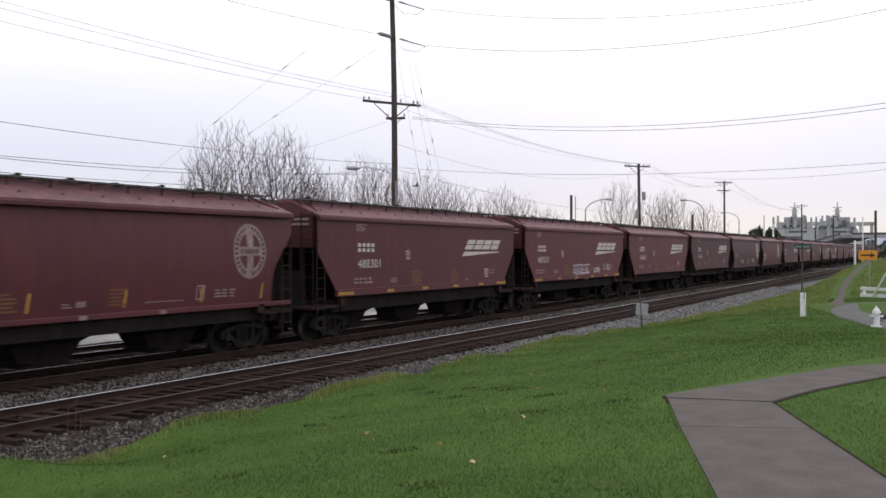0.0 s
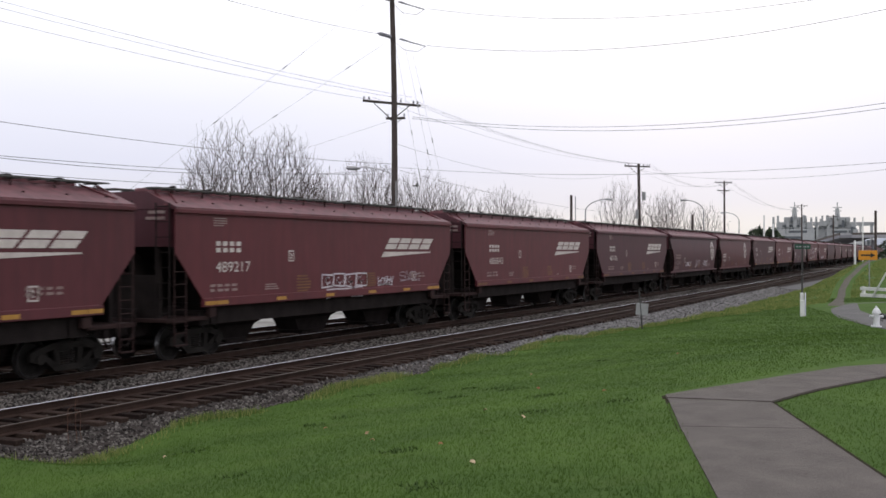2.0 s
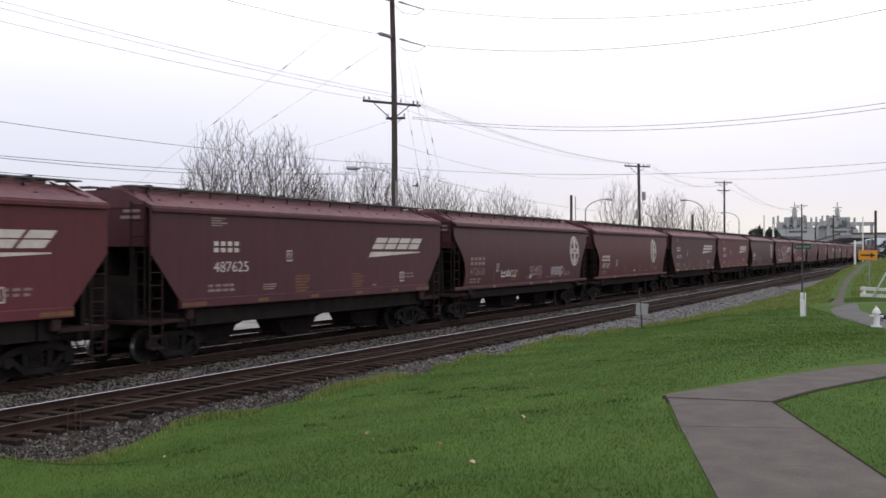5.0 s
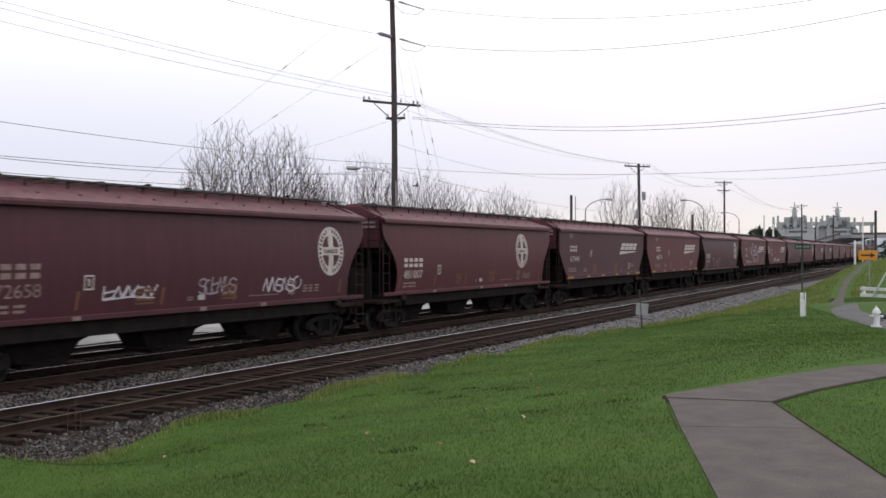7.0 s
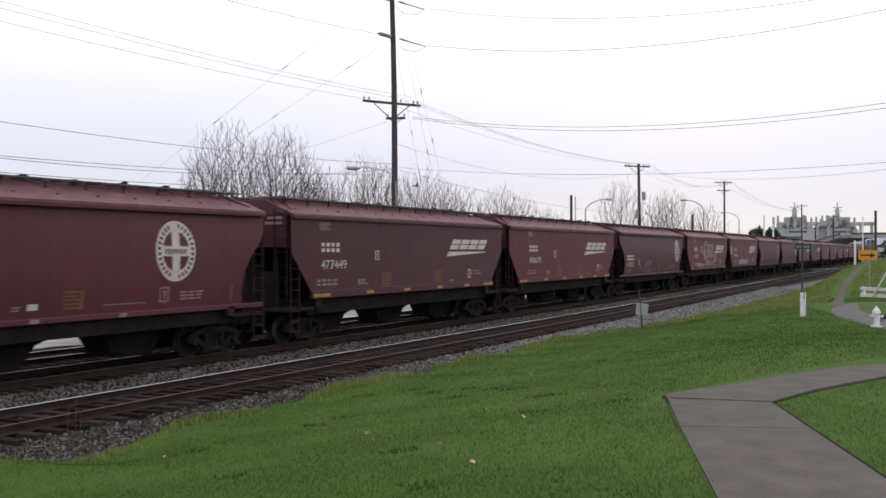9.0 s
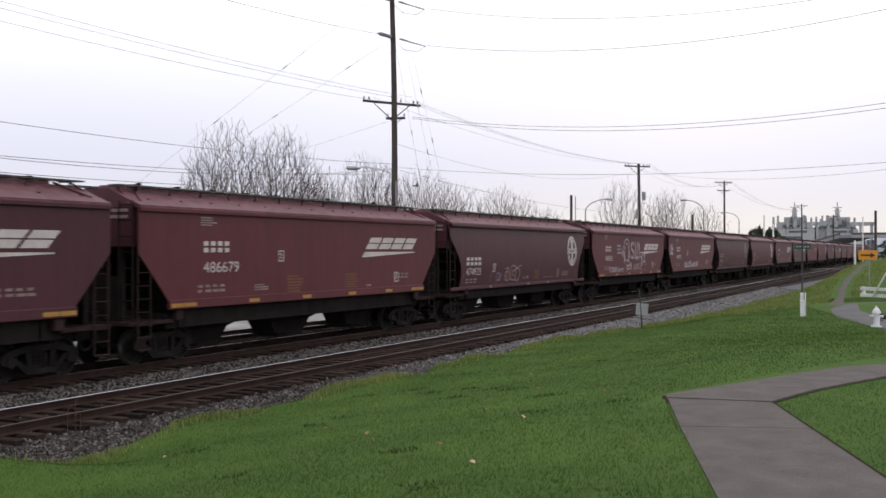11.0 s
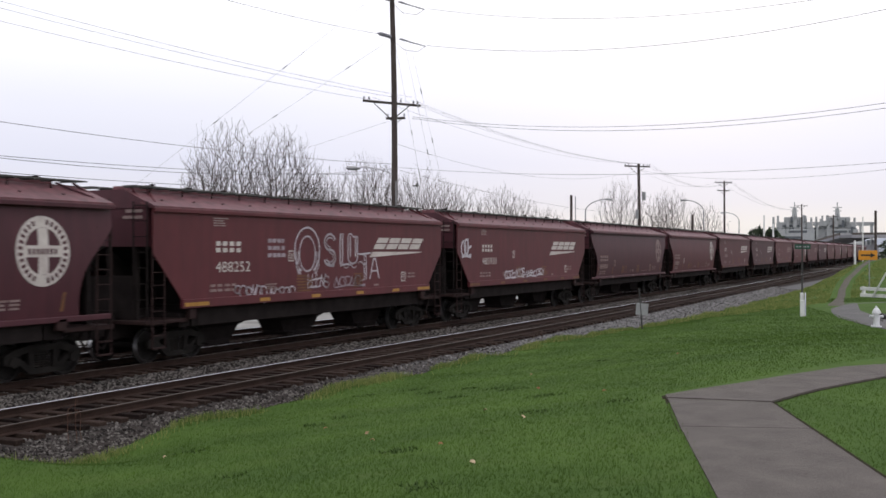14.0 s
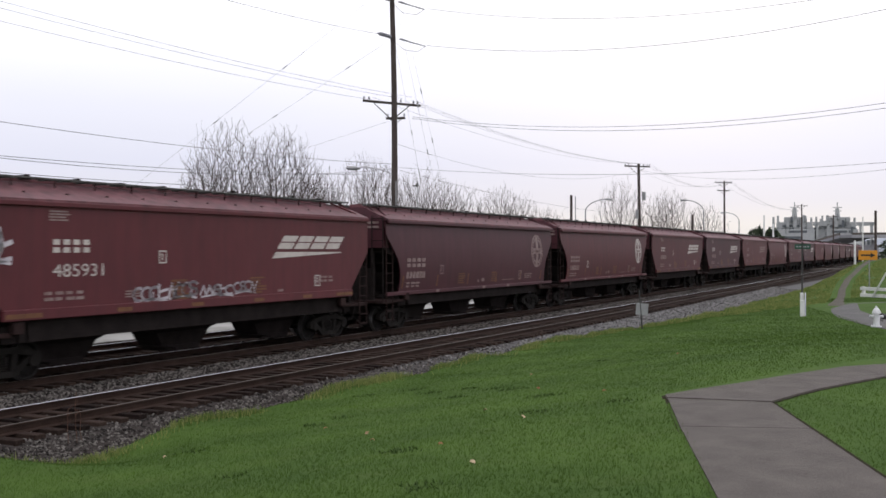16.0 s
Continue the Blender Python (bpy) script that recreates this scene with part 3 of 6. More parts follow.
def framed(kind, x, z, size):
    bm = bmesh.new()
    t = size * 0.12
    h = size * 1.1
    for q in ((x, z, x + size, z + t), (x, z + h - t, x + size, z + h), (x, z + t, x + t, z + h - t), (x + size - t, z + t, x + size, z + h - t),
              (x + size * 0.42, z + 0.25 * h, x + size * 0.58, z + 0.75 * h), (x + size * 0.28, z + 0.66 * h, x + size * 0.42, z + 0.75 * h)):
        plate(bm, "angular" if kind == "angular" else kind, *q)
    return bm


def ribbon(bm, kind, pts, width):
    """A painted stroke through points (x, z)."""
    for (xa, za), (xb, zb) in zip(pts, pts[1:]):
        d = math.hypot(xb - xa, zb - za)
        if d < 1e-4:
            continue
        nx, nz = -(zb - za) / d * width / 2, (xb - xa) / d * width / 2
        ex, ez = (xb - xa) / d * width * 0.3, (zb - za) / d * width * 0.3
        flat(bm, kind, [(xa - ex + nx, za - ez + nz), (xa - ex - nx, za - ez - nz), (xb + ex - nx, zb + ez - nz), (xb + ex + nx, zb + ez + nz)])


def arc(cx, cz, rx, rz, a0, a1, n=14):
    return [(cx + rx * math.cos(radians(a0 + (a1 - a0) * i / n)), cz + rz * math.sin(radians(a0 + (a1 - a0) * i / n))) for i in range(n + 1)]


def scrawl(kind, x0, z0, x1, z1, strokes, seed, width=0.045):
    """A spray-can tag: looping strokes that run across an area."""
    rng = random.Random(seed)
    bm = bmesh.new()
    step, h = (x1 - x0) / strokes, z1 - z0
    w = step * 1.7
    for i in range(strokes):
        cx, cz = x0 + (i + 0.5) * step, (z0 + z1) / 2 + rng.uniform(-0.1, 0.1) * h
        pick = rng.randrange(4)
        if pick == 0:
            ribbon(bm, kind, arc(cx, cz, w * 0.42, h * 0.42, rng.uniform(0, 90), rng.uniform(250, 420)), width)
        elif pick == 1:
            ribbon(bm, kind, [(cx - w * 0.4, z0 + h * rng.uniform(0, 0.2)), (cx - w * 0.1, z1 - h * rng.uniform(0, 0.1)), (cx + w * 0.1, z0 + h * 0.1), (cx + w * 0.45, z1)], width)
        elif pick == 2:
            ribbon(bm, kind, arc(cx, cz + h * 0.2, w * 0.35, h * 0.22, 20, 270) + arc(cx, cz - h * 0.22, w * 0.35, h * 0.22, 90, -160), width)
        else:
            ribbon(bm, kind, [(cx - w * 0.3, z1), (cx - w * 0.35, z0), (cx + w * 0.3, z0 + h * 0.1)], width)
            ribbon(bm, kind, [(cx - w * 0.3, cz), (cx + w * 0.35, cz + h * 0.15)], width)
    if rng.random() < 0.7:
        ribbon(bm, kind, [(x0, z0 - 0.02), ((x0 + x1) / 2, z0 + 0.03), (x1, z0 - 0.03)], width * 0.8)
    return bm


def outline_letters(bm, kind, x0, z0, w, h, width, seed, count):
    """Fat outlined shapes side by side, as in a block-letter piece."""
    rng = random.Random(seed)
    step = w / count
    for i in range(count):
        a, b = x0 + i * step + 0.02, x0 + (i + 1) * step - 0.02
        j = [rng.uniform(-0.06, 0.06) for _ in range(8)]
        ribbon(bm, kind, [(a + j[0], z0 + j[1]), (a + j[2], z0 + h + j[3] * 0.5), (b + j[4], z0 + h + j[5] * 0.5), (b + j[6], z0 + j[7]), (a + j[0], z0 + j[1])], width)
        ribbon(bm, kind, arc((a + b) / 2, z0 + h * 0.55, step * 0.2, h * 0.22, 30 + 90 * rng.random(), 330), width)
        ribbon(bm, kind, [((a + b) / 2 + j[3], z0), ((a + b) / 2 + j[5], z0 + h * 0.35)], width)


def wedge_logo(car, paint):
    """A slanted block mark over a tapering bar."""
    bm = bmesh.new()
    x, z, h, lean = 2.95, 3.0, 0.40, 1.0
    for i in range(4):           # four plain slanted blocks, each of two slabs
        a = x + i * 0.91
        for z0, z1 in ((z, z + 0.185), (z + 0.22, z + h)):
            la, lb = lean * (z0 - z), lean * (z1 - z)
            flat(bm, "angular", [(a + la, z0), (a + 0.80 + la, z0), (a + 0.80 + lb, z1), (a + lb, z1)])
    logo = part("logo", bm, paint, car, "white slanted block mark")
    bm = bmesh.new()
    flat(bm, "angular", [(2.69, 2.71), (6.67, 2.87), (6.70, 2.905), (2.89, 2.905)])
    part("logo_bar", bm, paint, logo)


def round_emblem(car, x, paint):
    """A ring with a cross inside."""
    bm = bmesh.new()
    cz, n = 2.93, 40
    for i in range(n):
        a, b = 2 * math.pi * i / n, 2 * math.pi * (i + 1) / n
        flat(bm, "rounded", [(x + r * math.cos(t), cz + r * math.sin(t)) for r, t in ((0.53, a), (0.79, a), (0.79, b), (0.53, b))])
    for q in ((x - 0.53, cz - 0.13, x + 0.53, cz + 0.13), (x - 0.15, cz + 0.13, x + 0.15, cz + 0.52), (x - 0.15, cz - 0.52, x + 0.15, cz - 0.13)):
        plate(bm, "rounded", *q)
    emblem = part("emblem", bm, paint, car, "round emblem with a cross in worn white")
    marks = bmesh.new()
    for i in range(30):          # the ring's lettering, as small dark bars
        if i in (7, 8, 21, 22):
            continue
        a, b = 2 * math.pi * (i + 0.2) / 30, 2 * math.pi * (i + 0.75) / 30
        marks.faces.new([marks.verts.new(Vector(on_side("rounded", x + r * math.cos(t), cz + r * math.sin(t))) + Vector((0, -0.006, 0))) for r, t in ((0.60, a), (0.72, a), (0.72, b), (0.60, b))])
    for i in range(7):           # a short line of lettering across the bar
        a = x - 0.44 + i * 0.126
        marks.faces.new([marks.verts.new(Vector(on_side("rounded", p, q)) + Vector((0, -0.006, 0))) for p, q in ((a, cz - 0.07), (a + 0.075, cz - 0.07), (a + 0.075, cz + 0.06), (a, cz + 0.06))])
    tagged(part("ring_lettering", marks, RED_DARK, emblem), kind="stuff")


def letter_angular(car, k, number, ink, seed):
    rng = random.Random(seed)
    left = -half_length("angular") - (0.85 if k in (2, 7) else 0.0)
    wedge_logo(car, ink)
    bm = bmesh.new()
    for i in range(4):           # road mark as four plain blocks
        x = left + 2.56 + i * 0.31
        plate(bm, "angular", x, 2.90, x + 0.20, 3.02)
        plate(bm, "angular", x, 3.08, x + 0.20, 3.20)
    tagged(part("road_mark", bm, ink, car, "four small white stencilled blocks"), kind="stuff")
    if number:
        part("number", numerals("angular", number, left + 2.55, 2.35, 1.60, 0.29), ink, car, "white painted car number " + number)
    else:
        part("number", bar_rows("angular", left + 2.55, 2.35, 1.6, 0.5, 1, 6, rng), FADED_WHITE, car, "worn white car number")
    tagged(part("stencil", bar_rows("angular", left + 2.3, 1.82, 1.3, 0.26, 2, 4, rng), FADED_WHITE, car), kind="stuff")
    tagged(part("stencil", bar_rows("angular", left + 2.45, 3.62, 0.8, 0.26, 4, 1, rng), FADED_WHITE, car), kind="stuff")
    tagged(part("stencil", bar_rows("angular", left + 4.9, 1.80, 0.8, 0.2, 3, 1, rng), FADED_WHITE, car), kind="stuff")
    tagged(part("stencil", bar_rows("angular", 5.0, 1.95, 1.2, 0.24, 2, 4, rng), FADED_WHITE, car), kind="stuff")
    tagged(part("stencil", bar_rows("angular", 3.0, 1.72, 0.4, 0.12, 1, 1, rng), FADED_WHITE, car), kind="stuff")
    tagged(part("caution_panel", bar_rows("angular", left + 6.6, 1.68, 1.0, 0.55, 6, 1, rng), YELLOW_DIM, car, "faded yellow caution lettering"), kind="stuff")
    tagged(part("caution_panel", bar_rows("angular", 1.6, 1.72, 0.9, 0.5, 6, 1, rng), YELLOW_DIM, car), kind="stuff")
    part("routing_mark", framed("angular", left + 6.12, 2.62, 0.30), ink, car)
    part("routing_mark", framed("angular", 4.75 if k == 7 else 5.06, 1.82, 0.32), ink, car)
    tape = YELLOW if k in (1, 2, 10, 7, 8) else YELLOW_DIM
    for x in (-7.3, -6.78, -3.9, -1.1, 1.7, 4.3, 6.3, 6.82):
        bm = bmesh.new()
        box(bm, x, -1.667, 1.47, x + 0.50, -1.661, 1.57)
        part("reflector", bm, tape, car)


def letter_rounded(car, k, number, ink, seed):
    rng = random.Random(seed)
    left = -half_length("rounded")
    round_emblem(car, half_length("rounded") - (4.0 if k == 6 else 2.20), ink)
    bm = bmesh.new()
    for i in range(4):
        x = left + 1.54 + i * 0.41
        plate(bm, "rounded", x, 2.33, x + 0.29, 2.46)
        plate(bm, "rounded", x, 2.53, x + 0.29, 2.66)
    tagged(part("road_mark", bm, WHITE_PAINT if k in (9, 6) else FADED_WHITE, car, "four worn white blocks"), kind="stuff")
    if number:
        part("number", numerals("rounded", number, left + 1.52, 1.91, 1.58, 0.30), WHITE_PAINT if k in (9, 6) else FADED_WHITE, car, "worn painted car number " + number)
    else:
        part("number", bar_rows("rounded", left + 1.52, 1.91, 1.6, 0.45, 1, 6, rng), FADED_WHITE, car)
    tagged(part("stencil", bar_rows("rounded", left + 1.55, 1.58, 1.2, 0.24, 2, 3, rng), FADED_WHITE, car), kind="stuff")
    part("routing_mark", framed("rounded", left + 4.4, 2.02, 0.32), ink, car)
    part("routing_mark", framed("rounded", 4.2, 1.62, 0.36), FADED_WHITE, car)
    tagged(part("stencil", bar_rows("rounded", 5.0, 1.66, 1.0, 0.26, 3, 3, rng), FADED_WHITE, car), kind="stuff")
    tagged(part("stencil", bar_rows("rounded", -0.6, 1.62, 0.35, 0.13, 2, 1, rng), FADED_WHITE, car), kind="stuff")
    for x in (-7.55, -4.6, -1.62, 1.45, 4.43, 7.2):
        bm = bmesh.new()
        plate(bm, "rounded", x - 0.05, 1.56, x + 0.05, 2.0, 0.12)
        part("reflector", bm, YELLOW if k == 0 else YELLOW_DIM, car, "yellow upright reflector strip")
    for x in (-4.75, -0.1, 2.7):     # small white squares on the sill and just above it
        bm = solid((x, -1.606, 1.325, x + 0.26, -1.602, 1.425))
        part("reflector", bm, FADED_WHITE, car, "small dirty white reflector square")
    patch = bmesh.new()
    plate(patch, "rounded", -0.15, 1.62, 0.15, 1.76)
    part("stencil_patch", patch, WHITE_PAINT if k in (5, 6) else FADED_WHITE, car, "small white painted patch")
    for x in (-2.6, 0.9):
        tagged(part("caution_panel", bar_rows("rounded", x, 1.60, 0.8, 0.46, 5, 1, rng), YELLOW_DIM, car, "faded yellow caution lettering"), kind="stuff")
    line = bmesh.new()
    plate(line, "rounded", 2.2, 1.63, 3.7, 1.655)
    part("stencil_line", line, FADED_WHITE, car)


def make_car(kind, paint, label, seed):
    """A car without its lettering."""
    car = empty("grain_hopper_car", Matrix.Identity(4), label, "rail car", "cars of the grain train")
    top = half_length(kind)
    # Dark red on bin ends and gables paints the shade between cars.
    part("bin", bin_mesh(kind), RED_DARK, car, "end sheets of the bin in dark red, shade between cars painted in")
    # Slope sheets black: the deep shade under the bin is in the colour.
    part("slope_sheet", slope_mesh(kind), BLACK_STEEL, car, "sooty slope sheets under the bin, their shade painted black")
    part("roof", roof_mesh(kind), ROOF_RED, car, "faded pink-red sloping roof").data.materials.append(RED_DARK)
    for s in (-1, 1):
        part("side_sheet", side_sheet_mesh(kind, s), paint, car)
        part("eave_bar", bevelled(solid((-top, s * 1.64 - 0.035, EAVE - 0.11, top, s * 1.64 + 0.035, EAVE - 0.002)), 0.012), paint, car)
        part("side_sill", bevelled(solid((-top + 1.12, s * 1.60 - 0.06, 1.42, top - 1.12, s * 1.60 + 0.06, 1.66) if kind == "angular" else (-top + 0.04, s * 1.55 - 0.05, 1.31, top - 0.04, s * 1.55 + 0.05, 1.44)), 0.015), paint, car)
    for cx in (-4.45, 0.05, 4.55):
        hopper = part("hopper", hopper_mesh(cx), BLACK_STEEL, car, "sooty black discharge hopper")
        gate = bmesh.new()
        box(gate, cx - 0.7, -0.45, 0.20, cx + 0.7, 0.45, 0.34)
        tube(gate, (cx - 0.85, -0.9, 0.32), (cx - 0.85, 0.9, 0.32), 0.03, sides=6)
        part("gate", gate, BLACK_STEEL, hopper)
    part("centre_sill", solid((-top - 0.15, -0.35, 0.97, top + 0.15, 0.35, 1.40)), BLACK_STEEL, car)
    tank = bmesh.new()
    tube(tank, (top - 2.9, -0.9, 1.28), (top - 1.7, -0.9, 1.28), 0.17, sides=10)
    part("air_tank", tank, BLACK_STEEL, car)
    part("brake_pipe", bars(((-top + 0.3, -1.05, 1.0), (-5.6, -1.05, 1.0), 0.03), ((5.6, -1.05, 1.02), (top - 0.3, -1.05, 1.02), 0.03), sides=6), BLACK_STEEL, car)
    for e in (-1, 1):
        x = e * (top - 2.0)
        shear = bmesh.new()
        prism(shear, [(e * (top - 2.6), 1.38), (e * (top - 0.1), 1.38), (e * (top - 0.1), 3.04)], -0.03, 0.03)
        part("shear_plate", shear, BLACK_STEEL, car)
        # Added black plate, stands in for bracing and blocks the bright view through.
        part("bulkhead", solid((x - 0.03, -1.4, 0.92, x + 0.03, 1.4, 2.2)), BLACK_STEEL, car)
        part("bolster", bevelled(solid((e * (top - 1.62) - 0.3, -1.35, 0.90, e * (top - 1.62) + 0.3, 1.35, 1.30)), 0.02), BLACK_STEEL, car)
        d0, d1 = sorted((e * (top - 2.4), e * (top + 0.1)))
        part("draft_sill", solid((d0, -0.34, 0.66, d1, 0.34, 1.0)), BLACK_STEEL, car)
        end_gear(car, kind, e, paint)
        make_truck(car, e * (top - 1.62))
    roof_gear(car, kind, seed)
    return car


def graffiti(car, k, kind, top):
    """Spray-painted tags; places are metres from the car's far end (r) or near end (l)."""
    def r(v):
        return top - v

    def l(v):
        return -top + v
    if k == 2:
        bm = bmesh.new()
        outline_letters(bm, kind, l(7.2), 1.75, 2.9, 0.42, 0.05, 3, 4)
        outline_letters(bm, kind, l(7.5), 1.46, 2.3, 0.24, 0.045, 4, 3)
        part("graffiti", bm, SPRAY, car, "white outlined spray-paint piece")
        part("graffiti", scrawl(kind, l(10.95), 1.74, l(12.0), 2.02, 5, 8, 0.05), SPRAY, car)
        part("graffiti", scrawl(kind, l(12.6), 1.85, l(14.2), 2.2, 4, 9, 0.03), SPRAY_DIM, car)
    if k == 5:
        part("graffiti", scrawl(kind, r(12.5), 1.78, r(10.7), 2.08, 5, 11, 0.05), SPRAY, car, "pale lilac spray-paint tag")
        part("graffiti", scrawl(kind, r(8.9), 1.76, r(7.3), 2.22, 6, 12, 0.05), SPRAY_DIM, car)
        part("graffiti", scrawl(kind, r(5.9), 1.72, r(4.0), 2.15, 6, 13, 0.05), SPRAY, car)
    if k == 9:
        bm = bmesh.new()
        ribbon(bm, kind, arc(l(6.9), 1.93, 0.42, 0.34, 30, 330), 0.05)
        ribbon(bm, kind, arc(l(7.4), 1.85, 0.34, 0.30, -150, 150), 0.05)
        ribbon(bm, kind, arc(l(6.2), 1.80, 0.32, 0.22, 0, 360), 0.05)
        ribbon(bm, kind, arc(l(7.0), 1.92, 0.16, 0.14, 0, 360), 0.04)
        ribbon(bm, kind, [(l(5.9), 2.12), (l(6.3), 2.18), (l(6.1), 1.7)], 0.045)
        ribbon(bm, kind, [(l(7.2), 2.2), (l(7.4), 2.1), (l(7.6), 2.24), (l(7.9), 2.26)], 0.045)
        part("graffiti", bm, SPRAY_DIM, car, "grey bubble-shaped spray-paint piece")
        part("graffiti", scrawl(kind, l(4.9), 1.62, l(5.4), 1.95, 2, 15, 0.035), SPRAY_DIM, car)
    if k == 10:
        bm = bmesh.new()
        ribbon(bm, kind, arc(r(9.75), 2.95, 0.72, 0.72, -60, 240, 26), 0.06)
        ribbon(bm, kind, arc(r(9.75), 2.85, 0.46, 0.55, -30, 330, 26), 0.05)
        for d in (-0.60, -0.5, 0.5, 0.62):
            ribbon(bm, kind, [(r(9.75 - d), 2.9), (r(9.75 - d * 1.1), 2.5), (r(9.75 - d * 0.8), 2.22)], 0.04)
        part("graffiti", bm, SPRAY, car, "white sprayed nested oval outlines")
        bm = bmesh.new()
        ribbon(bm, kind, arc(r(8.4), 3.22, 0.34, 0.26, 20, 270) + arc(r(8.4), 2.72, 0.34, 0.26, 90, -160), 0.07)
        ribbon(bm, kind, arc(r(8.4), 3.22, 0.22, 0.15, 20, 270) + arc(r(8.4), 2.72, 0.22, 0.15, 90, -160), 0.04)
        for x in (7.75, 7.6):
            ribbon(bm, kind, [(r(x), 3.5), (r(x), 2.5)], 0.06)
        ribbon(bm, kind, [(r(7.75), 2.46), (r(7.2), 2.5)], 0.06)
        for x in (7.25, 7.1, 6.75, 6.62):
            ribbon(bm, kind, [(r(x), 3.42), (r(x), 2.75)], 0.06)
        ribbon(bm, kind, arc(r(6.93), 2.75, 0.32, 0.24, 180, 360), 0.06)
        for x, z in ((8.3, 2.48), (7.4, 2.42), (6.9, 3.46), (6.9, 2.42), (6.2, 2.52)):
            ribbon(bm, kind, arc(r(x) - 0.2, z, 0.12, 0.05, 180, 0, 6) + arc(r(x) + 0.05, z, 0.12, 0.05, 180, 360, 6), 0.04)
        part("graffiti", bm, SPRAY, car, "large white double-stroke spray-paint shapes")
        bm = bmesh.new()
        ribbon(bm, kind, [(r(6.5), 2.82), (r(5.75), 2.86)], 0.06)
        ribbon(bm, kind, [(r(6.15), 2.84), (r(6.12), 1.98)], 0.06)
        ribbon(bm, kind, [(r(6.02), 2.84), (r(6.0), 1.98)], 0.05)
        ribbon(bm, kind, [(r(5.75), 1.98), (r(5.5), 2.66), (r(5.35), 2.66), (r(5.1), 1.98)], 0.06)
        ribbon(bm, kind, [(r(5.62), 2.24), (r(5.22), 2.24)], 0.05)
        part("graffiti", bm, SPRAY, car)
        part("graffiti", bar_rows(kind, r(11.9), 2.75, 0.95, 0.65, 3, 4, random.Random(5)), SPRAY_DIM, car)
        part("graffiti", scrawl(kind, r(9.7), 1.78, r(8.5), 2.2, 5, 21), SPRAY, car)
        part("graffiti", scrawl(kind, r(8.1), 1.76, r(6.1), 2.1, 6, 22), SPRAY_DIM, car)
        part("graffiti", scrawl(kind, r(13.5), 1.45, r(12.0), 1.95, 6, 23), SPRAY, car)
        part("graffiti", scrawl(kind, r(11.8), 1.46, r(10.5), 1.85, 5, 24), SPRAY, car)
        part("graffiti", scrawl(kind, r(8.2), 1.48, r(7.4), 1.66, 3, 25), SPRAY_DIM, car)
    if k == 11:
        part("graffiti", scrawl(kind, r(11.7), 1.70, r(10.5), 2.08, 4, 31, 0.07), SPRAY, car, "white sprayed tag in thick strokes")
        part("graffiti", scrawl(kind, r(10.4), 1.72, r(9.3), 2.12, 4, 32, 0.07), SPRAY, car)
        part("graffiti", scrawl(kind, r(9.1), 1.72, r(7.7), 2.0, 5, 33, 0.06), SPRAY, car)
        part("graffiti", scrawl(kind, r(7.6), 1.76, r(6.6), 2.06, 4, 34, 0.06), SPRAY, car)
        part("graffiti", scrawl(kind, l(0.45), 2.7, l(1.35), 3.42, 3, 36, 0.10), SPRAY, car)


# ---- materials of the surroundings ----
POLE_WOOD = surface("weathered_pole_wood", (0.035, 0.027, 0.025), (0.095, 0.075, 0.070), 0.9, 0, 1.5, 14, 0.4, stretch=(6, 6, 0.5))
ARM_WOOD = surface("grey_crossarm_wood", (0.045, 0.038, 0.036), (0.10, 0.085, 0.08), 0.9, 0, 3, 20, 0.3)
WIRE = surface("black_wire", (0.03, 0.03, 0.035), (0.06, 0.06, 0.065), 0.6, 0.2, 3, 10, 0)
PORCELAIN = surface("grey_insulator", (0.20, 0.20, 0.23), (0.32, 0.32, 0.36), 0.3, 0, 4, 20, 0)
GREY_STEEL = surface("galvanised_steel", (0.22, 0.22, 0.23), (0.36, 0.36, 0.37), 0.5, 0.4, 3, 30, 0.05)
DARK_STEEL = surface("dark_post_steel", (0.035, 0.035, 0.035), (0.08, 0.078, 0.075), 0.6, 0.3, 3, 30, 0.1)
BARK = surface("wet_grey_bark", (0.045, 0.036, 0.034), (0.105, 0.088, 0.083), 0.9, 0, 1, 12, 0.3)
TWIG = surface("bare_twigs", (0.065, 0.052, 0.050), (0.13, 0.108, 0.104), 0.9, 0, 0.5, 6, 0)
CONCRETE = surface("damp_concrete", (0.058, 0.049, 0.043), (0.132, 0.113, 0.102), 0.85, 0, 2.2, 60, 0.5, fine_amount=0.55, ends=(0.32, 0.68))
ASPHALT = surface("worn_asphalt", (0.072, 0.068, 0.068), (0.132, 0.126, 0.124), 0.9, 0, 0.8, 40, 0.3)
DIRT = surface("trodden_dirt", (0.055, 0.047, 0.037), (0.11, 0.095, 0.078), 0.95, 0, 1.0, 30, 0.4)
WHITE_WOOD = surface("white_painted_wood", (0.55, 0.55, 0.54), (0.76, 0.76, 0.75), 0.7, 0, 2, 25, 0.1)
LAVENDER = surface("pale_plastic_marker", (0.48, 0.46, 0.60), (0.62, 0.60, 0.72), 0.5, 0, 2, 20, 0.02)
HYDRANT_PAINT = surface("white_hydrant_enamel", (0.52, 0.52, 0.54), (0.72, 0.72, 0.74), 0.45, 0, 4, 30, 0.1)
ORANGE = surface("orange_sign_sheeting", (0.50, 0.20, 0.015), (0.62, 0.27, 0.03), 0.5, 0, 2, 20, 0)
SIGN_BLACK = surface("black_sign_ink", (0.012, 0.012, 0.012), (0.025, 0.025, 0.025), 0.5, 0, 2, 20, 0)
SIGN_GREEN = surface("green_sign_sheeting", (0.006, 0.050, 0.030), (0.009, 0.075, 0.042), 0.5, 0, 2, 20, 0)
